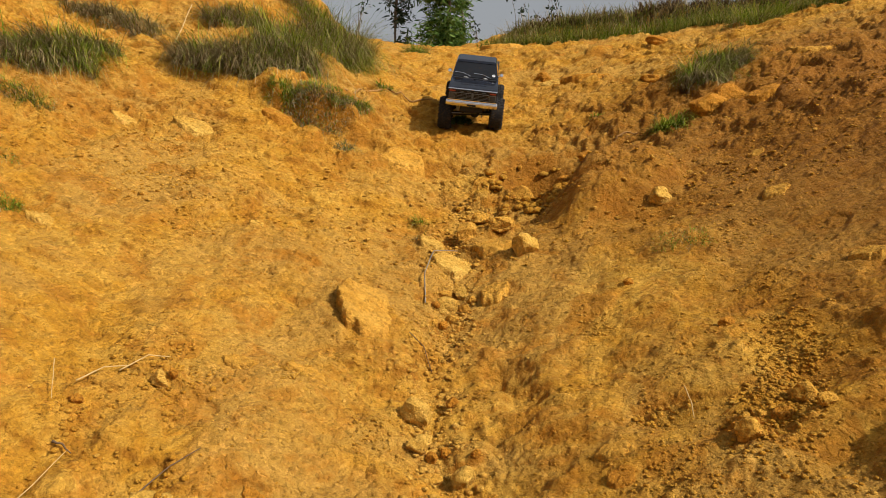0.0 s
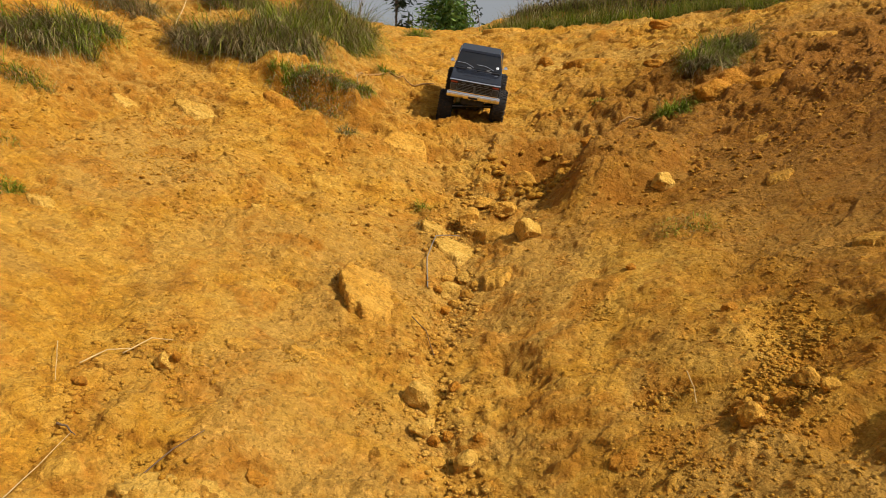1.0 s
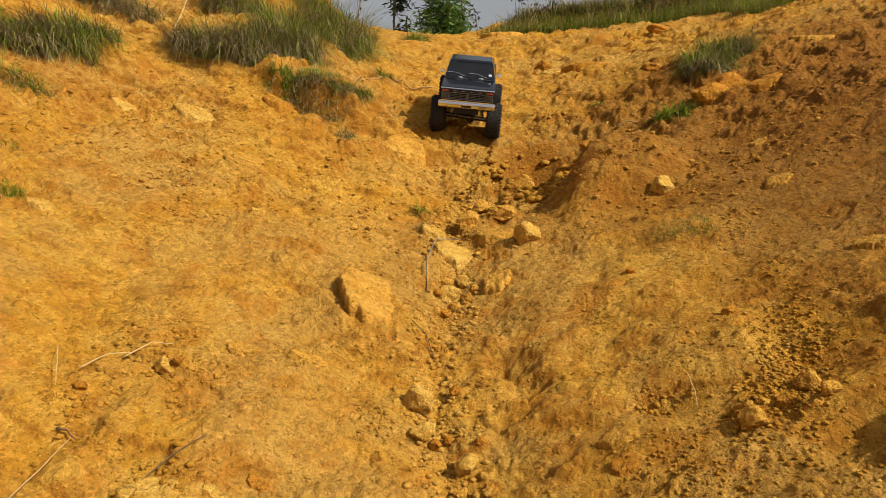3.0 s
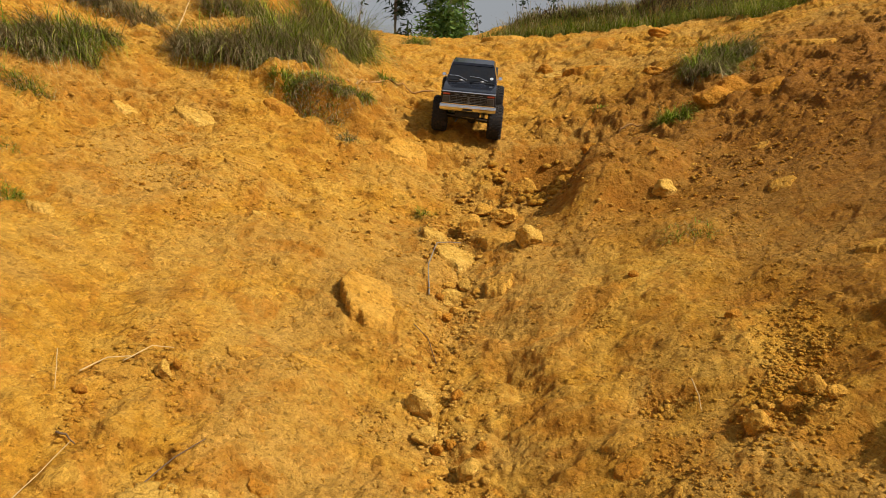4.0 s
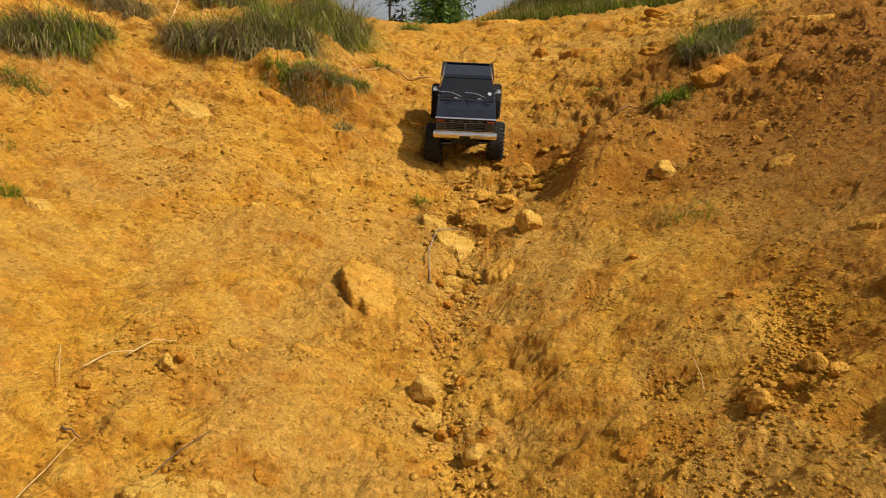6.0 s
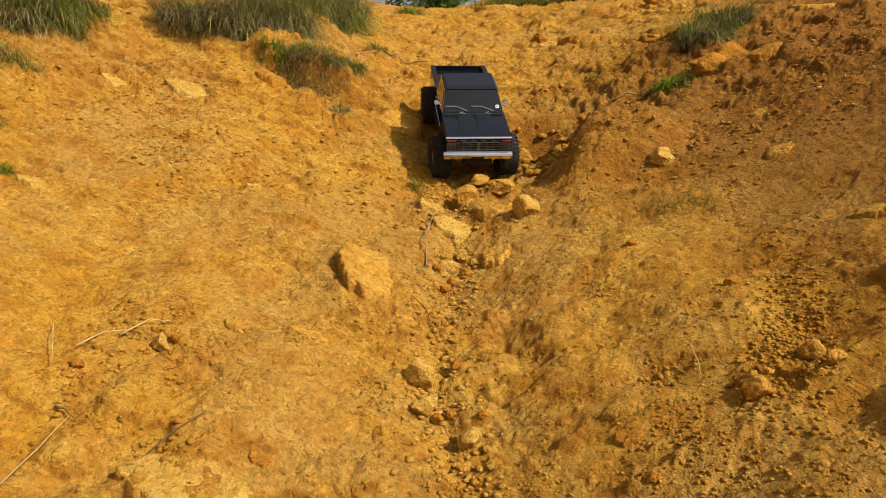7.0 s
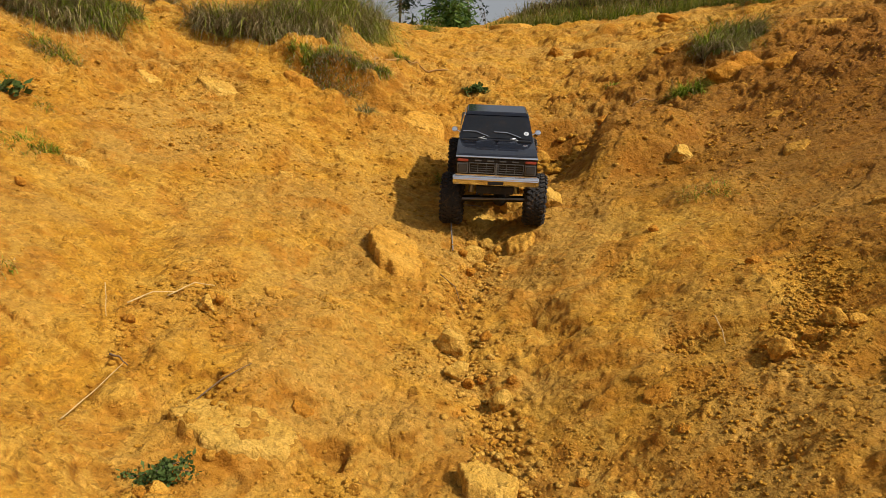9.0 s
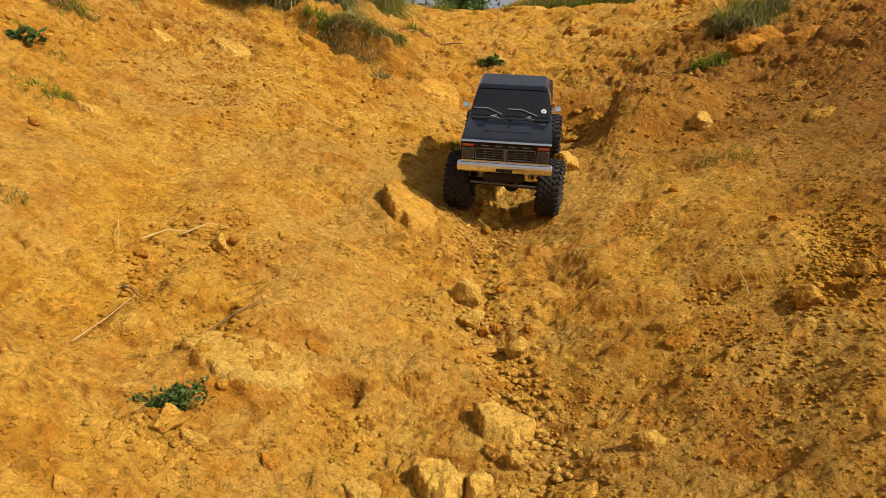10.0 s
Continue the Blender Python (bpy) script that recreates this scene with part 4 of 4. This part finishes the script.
def slab(corners, thick, bevel=0.0):
    """A thin plate on four corners, pushed out along its normal."""
    c = [Vector(p) for p in corners]
    nrm = (c[1] - c[0]).cross(c[3] - c[0]).normalized() * thick
    bm = bmesh.new()
    a = [bm.verts.new(p) for p in c]
    b = [bm.verts.new(p + nrm) for p in c]
    bm.faces.new(a[::-1]), bm.faces.new(b)
    for k in range(4):
        bm.faces.new((a[k], a[(k + 1) % 4], b[(k + 1) % 4], b[k]))
    if bevel:
        bmesh.ops.bevel(bm, geom=bm.edges[:], offset=bevel, segments=2, affect="EDGES", clamp_overlap=True)
    return bm


def lathe(profile, seg):
    """A profile of (x, r) turned round the x axis, closed."""
    bm = bmesh.new()
    rings = [[bm.verts.new((x, r * math.cos(2 * math.pi * k / seg), r * math.sin(2 * math.pi * k / seg))) for k in range(seg)] for x, r in profile]
    for a, b in zip(rings, rings[1:] + rings[:1]):
        for k in range(seg):
            bm.faces.new((a[k], a[(k + 1) % seg], b[(k + 1) % seg], b[k]))
    bmesh.ops.recalc_face_normals(bm, faces=bm.faces)
    return bm


def add_block(bm, m, sx, sy, sz):
    r = bmesh.ops.create_cube(bm, size=1, matrix=m @ Matrix.Diagonal((sx, sy, sz, 1)))
    return r["verts"]


WHEEL_R, TYRE_W, TRACK, BASE = 0.058, 0.046, 0.092, 0.165


def make_wheel(truck, side):
    w = new("wheel")
    w.parent = truck
    h = TYRE_W / 2
    tyre = lathe([(-h * 0.7, 0.030), (-h, 0.040), (-h * 0.98, 0.049), (-h * 0.8, 0.0545), (0, 0.0555), (h * 0.8, 0.0545), (h * 0.98, 0.049), (h, 0.040), (h * 0.7, 0.030)], 40)
    for k in range(30):
        for s in (-1, 1):
            a = 2 * math.pi * (k + 0.25 * s) / 30
            m = Matrix.Rotation(a, 4, "X") @ pose(s * 0.0135, 0, 0.0557, 0, 0, 22 * s)
            add_block(tyre, m, 0.0095, 0.0062, 0.0054)
            m = Matrix.Rotation(a + 0.02 * (k % 2), 4, "X") @ pose(s * 0.0212, 0, 0.0522, 0, 38 * s, 0)
            add_block(tyre, m, 0.0055, 0.0058, 0.0056)
            m = Matrix.Rotation(a + 0.11, 4, "X") @ pose(s * 0.0042, 0, 0.0556, 0, 0, -18 * s)
            add_block(tyre, m, 0.0058, 0.0055, 0.0050)
    part("tyre", tyre, RUBBER, w, "chunky black lugged rubber tyre")
    o = side * h
    rim = lathe([(-h * 0.65, 0.0305), (-h * 0.65, 0.026), (0, 0.024), (o * 0.45, 0.006), (o * 0.75, 0.0055), (o * 0.75, 0.0), (o * 0.2, 0.0), (0, 0.012), (h * 0.65, 0.026), (h * 0.65, 0.0305)], 30)
    for k in range(6):
        m = Matrix.Rotation(2 * math.pi * k / 6, 4, "X") @ pose(o * 0.45, 0, 0.016)
        add_block(rim, m, 0.007, 0.008, 0.020)
    part("rim", rim, STEEL, w, "silver beadlock wheel rim")
    return w


def arch(cy, r, n=9):
    lim = math.asin(min(0.99, 0.042 / r))
    return [(cy + r * math.cos(a), 0.060 + r * math.sin(a)) for a in np.linspace(lim, math.pi - lim, n)]


def make_truck():
    truck = tagged(new("toy_truck"), "black radio-controlled pickup truck with chrome bumper and lugged tyres", "toy truck")
    # front body: side outline with the wheel arch cut in
    low = 0.102
    fr = [(y, z) for y, z in arch(-BASE, 0.071)]
    prof = [(0.054, low), (0.054, 0.1775), (-0.122, 0.1775), (-0.180, 0.1745), (-0.232, 0.1700), (-0.2395, 0.1665), (-0.2395, 0.122), (-0.233, low)] + fr[::-1]
    body = part("body", prism(prof, -0.0855, 0.0855, 0.0022), PAINT, truck, "gloss black-blue cab and hood shell")
    hood_z = lambda y: float(np.interp(y, [-0.232, -0.180, -0.122], [0.1700, 0.1745, 0.1775]))
    for x0, x1 in ((-0.046, -0.003), (0.003, 0.046)):
        pr = [(-0.205, hood_z(-0.205) - 0.002), (-0.130, hood_z(-0.130) - 0.002), (-0.130, hood_z(-0.130) + 0.0028), (-0.198, hood_z(-0.198) + 0.0018)]
        part("hood_panel", prism(pr, x0, x1, 0.0009), PAINT, body, "raised panel pressed into the hood")
    part("cowl", block(-0.078, 0.078, -0.132, -0.118, 0.1760, 0.1795), TRIM, body, "matt black cowl below the windscreen")
    # cab
    cab = part("cab", frustum((0.0835, -0.124, 0.052), (0.0715, -0.060, 0.040), (0.1765, 0.1765), (0.2245, 0.2250), 0.0015), PAINT, truck)
    part("roof", frustum((0.0735, -0.066, 0.044), (0.0690, -0.056, 0.038), (0.2225, 0.2230), (0.2300, 0.2310), 0.0022), PAINT, cab, "gloss dark roof panel reflecting the sky")
    wp = lambda u, s: Vector((u * (0.0835 + (0.0715 - 0.0835) * s), -0.124 + 0.064 * s, 0.1765 + 0.048 * s))
    part("windscreen", slab([wp(-0.92, 0.09), wp(0.92, 0.09), wp(0.92, 0.93), wp(-0.92, 0.93)], 0.0012, 0.0003), GLASS, cab, "dark tinted windscreen")
    for s in (-1, 1):
        sp = lambda y, f: Vector((s * (0.0835 - 0.012 * f), y, 0.1765 + 0.048 * f))
        c = [sp(-0.088, 0.10), sp(0.030, 0.10), sp(0.024, 0.86), sp(-0.054, 0.86)]
        part("side_window", slab(c if s > 0 else c[::-1], 0.0012, 0.0003), GLASS, cab, "dark tinted side window")
        part("window_trim", slab([p + Vector((s * 0.0008, 0, -0.003)) for p in ([sp(-0.100, 0.06), sp(0.040, 0.06), sp(0.040, 0.11), sp(-0.095, 0.11)][::s])], 0.0014), CHROME, cab)
        part("drip_rail", slab([p + Vector((s * 0.0006, 0, 0)) for p in ([sp(-0.060, 0.90), sp(0.040, 0.90), sp(0.039, 0.96), sp(-0.058, 0.96)][::s])], 0.0016), CHROME, cab)
    part("rear_window", slab([(0.066, 0.0515, 0.186), (-0.066, 0.0515, 0.186), (-0.062, 0.0450, 0.217), (0.062, 0.0450, 0.217)], 0.0012), GLASS, cab)
    stick = bmesh.new()
    ctr = wp(0.84, 0.30)
    nrm = (wp(1, 0) - wp(-1, 0)).cross(wp(0, 1) - wp(0, 0)).normalized()
    q = nrm.to_track_quat("Z", "Y").to_matrix().to_4x4()
    bmesh.ops.create_cone(stick, cap_ends=True, segments=24, radius1=0.0052, radius2=0.0052, depth=0.0008, matrix=Matrix.Translation(ctr + nrm * 0.0016) @ q)
    part("sticker", stick, WHITE, cab, "small round white sticker on the windscreen")
    dot = bmesh.new()
    bmesh.ops.create_cone(dot, cap_ends=True, segments=20, radius1=0.0034, radius2=0.0034, depth=0.0008, matrix=Matrix.Translation(ctr + nrm * 0.0021) @ q)
    part("sticker_print", dot, GREY, cab)
    # wipers: an arm and a blade each
    for x in (-0.052, 0.018):
        w = part("wiper", tube([Vector((x + 0.030, -0.1275, 0.1805)), Vector((x + 0.012, -0.130, 0.1835)), Vector((x + 0.024, -0.122, 0.1840))], 0.0011, 0.0008, 6), STEEL, truck, "silver wiper arm")
        a, b, c = wp((x - 0.024) / 0.08, 0.30), wp((x + 0.006) / 0.08, 0.29), wp((x + 0.036) / 0.08, 0.12)
        part("blade", tube([a + nrm * 0.003, b + nrm * 0.0035, c + nrm * 0.003], 0.0014, 0.0014, 6), CHROME, w, "bright metal wiper blade")
    # grille
    grille = part("grille", block(-0.0845, 0.0845, -0.2425, -0.2385, 0.1265, 0.1635, 0.001), GLOSSBLACK, truck, "black grille panel with silver bars")
    part("hood_trim", prism([(-0.2440, 0.1650), (-0.2450, 0.1658), (-0.2425, 0.1682), (-0.2385, 0.1682), (-0.2390, 0.1650)], -0.0860, 0.0860, 0.0004), CHROME, grille, "bright chrome strip along the hood edge")
    part("lower_trim", block(-0.0855, 0.0855, -0.2445, -0.2395, 0.1262, 0.1290, 0.0008), CHROME, grille)
    part("name_strip", block(-0.062, 0.062, -0.2437, -0.2420, 0.1560, 0.1615, 0.0004), GLOSSBLACK, grille)
    for k in range(4):
        part("letter_bar", block(-0.046 + k * 0.026, -0.032 + k * 0.026, -0.2446, -0.2436, 0.1575, 0.1602, 0.0003), GRILLE, grille, "silver bar in place of lettering")
    for s in (-1, 1):
        x0, x1 = sorted((s * 0.003, s * 0.057))
        for z0, z1 in ((0.1320, 0.1334), (0.1525, 0.1540)):
            part("grille_frame", block(x0, x1, -0.2452, -0.2424, z0, z1, 0.0004), GRILLE, grille)
        for xx in (x0, x1 - 0.0016):
            part("grille_frame", block(xx, xx + 0.0016, -0.2452, -0.2424, 0.1320, 0.1540, 0.0004), GRILLE, grille)
        for k in range(3):
            part("grille_bar", block(x0 + 0.003, x1 - 0.003, -0.2442, -0.2422, 0.1372 + k * 0.0048, 0.1382 + k * 0.0048, 0.0003), GRILLE, grille)
        for xx in (0.33, 0.66):
            part("grille_bar", block(x0 + xx * 0.054 - 0.0006, x0 + xx * 0.054 + 0.0006, -0.2440, -0.2422, 0.1345, 0.1520, 0.0002), GRILLE, grille)
        hx0, hx1 = sorted((s * 0.0605, s * 0.0815))
        part("headlight_bezel", block(hx0 - 0.0012, hx1 + 0.0012, -0.2446, -0.2422, 0.1310, 0.1535, 0.0008), GRILLE, grille)
        part("headlight", block(hx0 + 0.001, hx1 - 0.001, -0.2462, -0.2440, 0.1335, 0.1510, 0.0012), LAMP, grille, "square dark headlight lens")
        part("indicator", block(hx0 - 0.001, hx1 + 0.001, -0.2455, -0.2425, 0.1560, 0.1615, 0.0010), AMBER, grille, "orange-red indicator lens")
        # mirrors
        m = part("mirror", prism([(-0.0800, 0.1850), (-0.0760, 0.1935), (-0.0640, 0.1945), (-0.0640, 0.1850)], *sorted((s * 0.0900, s * 0.1020)), 0.0022), CHROME, truck, "chrome door mirror")
        part("mirror_arm", tube([Vector((s * 0.082, -0.078, 0.184)), Vector((s * 0.092, -0.076, 0.189))], 0.0018, 0.0014, 6), CHROME, m)
        part("side_trim", block(*sorted((s * 0.0853, s * 0.0866)), -0.088, 0.052, 0.1235, 0.1262, 0.0004), CHROME, body, "thin chrome strip along the flank")
        part("rocker", block(*sorted((s * 0.074, s * 0.088)), -0.085, 0.085, 0.088, 0.097, 0.002), TRIM, truck, "black rock slider")
        part("door_handle", block(*sorted((s * 0.0853, s * 0.0885)), 0.020, 0.038, 0.158, 0.1625, 0.0010), CHROME, body)
    part("grille_centre", block(-0.0022, 0.0022, -0.2458, -0.2422, 0.1300, 0.1545, 0.0006), GRILLE, grille)
    # bumper: bowed chrome bar with upper flat and lower return
    bprof = [(-0.2480, 0.1085), (-0.2505, 0.1130), (-0.2510, 0.1205), (-0.2462, 0.1262), (-0.2400, 0.1272), (-0.2400, 0.1060), (-0.2440, 0.1055)]
    bump_ob = part("front_bumper", prism(bprof, -0.0905, 0.0905, 0.0016, 3), CHROME, truck, "polished chrome front bumper")
    part("bumper_plate", block(-0.016, 0.016, -0.2512, -0.2498, 0.1095, 0.1165, 0.0003), TRIM, bump_ob)
    part("rear_bumper", block(-0.084, 0.084, 0.242, 0.249, 0.108, 0.122, 0.002), CHROME, truck)
    # bed
    rear = arch(BASE, 0.071)
    sp = [(0.240, low), (0.240, 0.1735), (0.0585, 0.1735), (0.0585, low)] + rear[::-1]
    bed = part("bed_floor", block(-0.074, 0.074, 0.060, 0.238, 0.158, 0.162, 0.0008), PAINT, truck, "dark glossy cargo bed floor")
    for s in (-1, 1):
        part("bed_side", prism(sp, *sorted((s * 0.0730, s * 0.0855)), 0.0018), PAINT, truck, "gloss black bed side panel")
        part("bed_rail", block(*sorted((s * 0.0720, s * 0.0862)), 0.060, 0.239, 0.1732, 0.1768, 0.0012), TRIM, truck)
        part("tail_lamp", block(*sorted((s * 0.070, s * 0.085)), 0.2395, 0.2430, 0.135, 0.165, 0.001), AMBER, truck)
    part("bed_front", block(-0.073, 0.073, 0.0590, 0.0640, 0.120, 0.1745, 0.001), PAINT, bed)
    part("tailgate", block(-0.072, 0.072, 0.2330, 0.2400, 0.112, 0.1755, 0.0012), PAINT, truck, "gloss black tailgate")
    for k in range(7):
        x = -0.060 + 0.02 * k
        part("floor_rib", block(x - 0.003, x + 0.003, 0.066, 0.232, 0.1618, 0.1630, 0.0004), PAINT, bed)
    # running gear
    for s in (-1, 1):
        part("chassis_rail", block(*sorted((s * 0.024, s * 0.031)), -0.232, 0.225, 0.078, 0.094, 0.001), TRIM, truck)
    part("skid_plate", prism([(-0.040, 0.060), (0.040, 0.060), (0.058, 0.080), (-0.058, 0.080)], -0.030, 0.030, 0.002), TRIM, truck)
    part("gearbox", block(-0.018, 0.018, -0.145, -0.020, 0.086, 0.108, 0.003), STEEL, truck)
    part("bumper_mount", block(-0.040, 0.040, -0.240, -0.224, 0.086, 0.104, 0.002), TRIM, truck)
    part("servo", block(-0.022, 0.018, -0.205, -0.180, 0.088, 0.108, 0.002), TRIM, truck)
    axles = []
    for yy in (-BASE, BASE):
        ax = part("axle", tube([(-TRACK + 0.012, yy, WHEEL_R), (-0.03, yy, WHEEL_R), (0.03, yy, WHEEL_R), (TRACK - 0.012, yy, WHEEL_R)], 0.0075, 0.0075, 10), TRIM, truck, "black solid axle")
        diff = bmesh.new()
        bmesh.ops.create_icosphere(diff, subdivisions=2, radius=0.017, matrix=Matrix.Translation((0.014, yy, WHEEL_R)))
        part("differential", diff, TRIM, ax, smooth=True)
        part("steering_link", tube([(-0.07, yy - 0.022, WHEEL_R + 0.006), (0.07, yy - 0.022, WHEEL_R + 0.006)], 0.0026, 0.0026, 6), STEEL, ax, "grey metal steering link")
        axles.append((ax, yy))
        for s in (-1, 1):
            part("shock", tube([(s * 0.052, yy + 0.006, 0.066), (s * 0.044, yy + 0.012, 0.118)], 0.0065, 0.0055, 9), STEEL, truck, "grey coil-over shock")
            part("link", tube([(s * 0.040, yy, 0.052), (s * 0.024, yy * 0.25, 0.070)], 0.003, 0.003, 6), STEEL, truck)
    wheels = [(make_wheel(truck, s), s * TRACK, yy) for yy in (-BASE, BASE) for s in (-1, 1)]
    return truck, wheels, axles


truck, wheels, axles = make_truck()

# seconds, place (x, y, z), turn (rx, ry, rz): the way the truck goes down the slope
DRIVE = [
    (0.0, 0.1111, 2.6843, 1.1442, 19.1, 6.3, -3.1),
    (0.5, 0.1054, 2.625, 1.131, 20.7, 3.3, -2.8),
    (1.0, 0.1001, 2.6106, 1.1125, 19.5, 9.8, -2.3),
    (1.5, 0.0964, 2.6048, 1.1064, 17.8, 10.5, -2.5),
    (2.0, 0.0866, 2.494, 1.0762, 14.7, 5.8, -2.9),
    (2.5, 0.0811, 2.4595, 1.07, 15.2, 5.2, -3.2),
    (4.0, 0.0835, 2.4838, 1.073, 15.6, 5.3, -3.8),
    (4.5, 0.0756, 2.3547, 1.0244, 20., 0.3, -8.4),
    (5.0, 0.0736, 2.3412, 1.0209, 21.8, 2.2, -7.7),
    (5.5, 0.0698, 2.2941, 1.0137, 21.9, 5.3, -5.9),
    (7.0, 0.0688, 2.0574, 0.8962, 25.2, 0.1, 5.4),
    (7.5, 0.0792, 1.9335, 0.8713, 21.8, 5.1, 5.2),
    (8.0, 0.067, 1.7685, 0.8016, 9.3, 4.4, 2.4),
    (8.5, 0.0639, 1.6891, 0.7863, 12., 6., 0.3),
    (9.0, 0.0615, 1.6484, 0.7799, 12.3, 2.1, -2.6),
    (9.5, 0.0537, 1.5469, 0.7566, 14.8, 3., -6.4),
    (10.0, 0.0571, 1.5304, 0.7517, 17.9, 1.7, -6.7),
]


def motions():
    walk(truck, [(t, pose(x, y, z, rx, ry, rz)) for t, x, y, z, rx, ry, rz in DRIVE])
    # distance rolled and wheel travel, every tenth of a second
    times = np.linspace(0, 10, 101)
    key_t = np.array([r[0] for r in DRIVE])
    val = np.array([r[1:] for r in DRIVE])
    cur = np.stack([along(times, key_t, lambda i, c=c: val[i, c]) for c in range(6)], 1)
    gone = np.concatenate(([0], np.cumsum(-np.diff(cur[:, 1]) / math.cos(radians(19)))))
    steer = np.interp(times, [0, 4, 4.5, 5.5, 7, 8, 9, 9.5, 10], [0, 0, 5, 4, -4, -3, 3, 9, 6])
    drop = {}
    for wheel, wx, wy in wheels:
        rows, d = [], []
        for k, t in enumerate(times):
            m = pose(*cur[k])
            foot = m @ Vector((wx, wy, 0))
            ring = np.array([(foot.x + a, foot.y + b) for a in (-0.012, 0, 0.012) for b in (-0.02, 0, 0.02)])
            d.append(np.clip(float(np.mean(ground_z(ring[:, 0], ring[:, 1]))) + 0.002 - foot.z, -0.024, 0.022))
        d = np.convolve(np.pad(d, 3, mode="edge"), np.ones(7) / 7, mode="valid")
        drop[wx, wy] = d
        for k, t in enumerate(times):
            turn = Matrix.Rotation(-radians(steer[k]) if wy < 0 else 0, 4, "Z") @ Matrix.Rotation(gone[k] / WHEEL_R, 4, "X")
            rows.append((t, Matrix.Translation((wx, wy, WHEEL_R + d[k])) @ turn))
        walk(wheel, rows)
    for ax, yy in axles:
        rows = []
        for k, t in enumerate(times[::5]):
            a, b = drop[-TRACK, yy][5 * k], drop[TRACK, yy][5 * k]
            hub = Matrix.Translation((0, yy, WHEEL_R))
            rows.append((t, Matrix.Translation((0, 0, (a + b) / 2)) @ hub @ Matrix.Rotation(-math.atan2(b - a, 2 * TRACK), 4, "Y") @ hub.inverted()))
        walk(ax, rows)


motions()
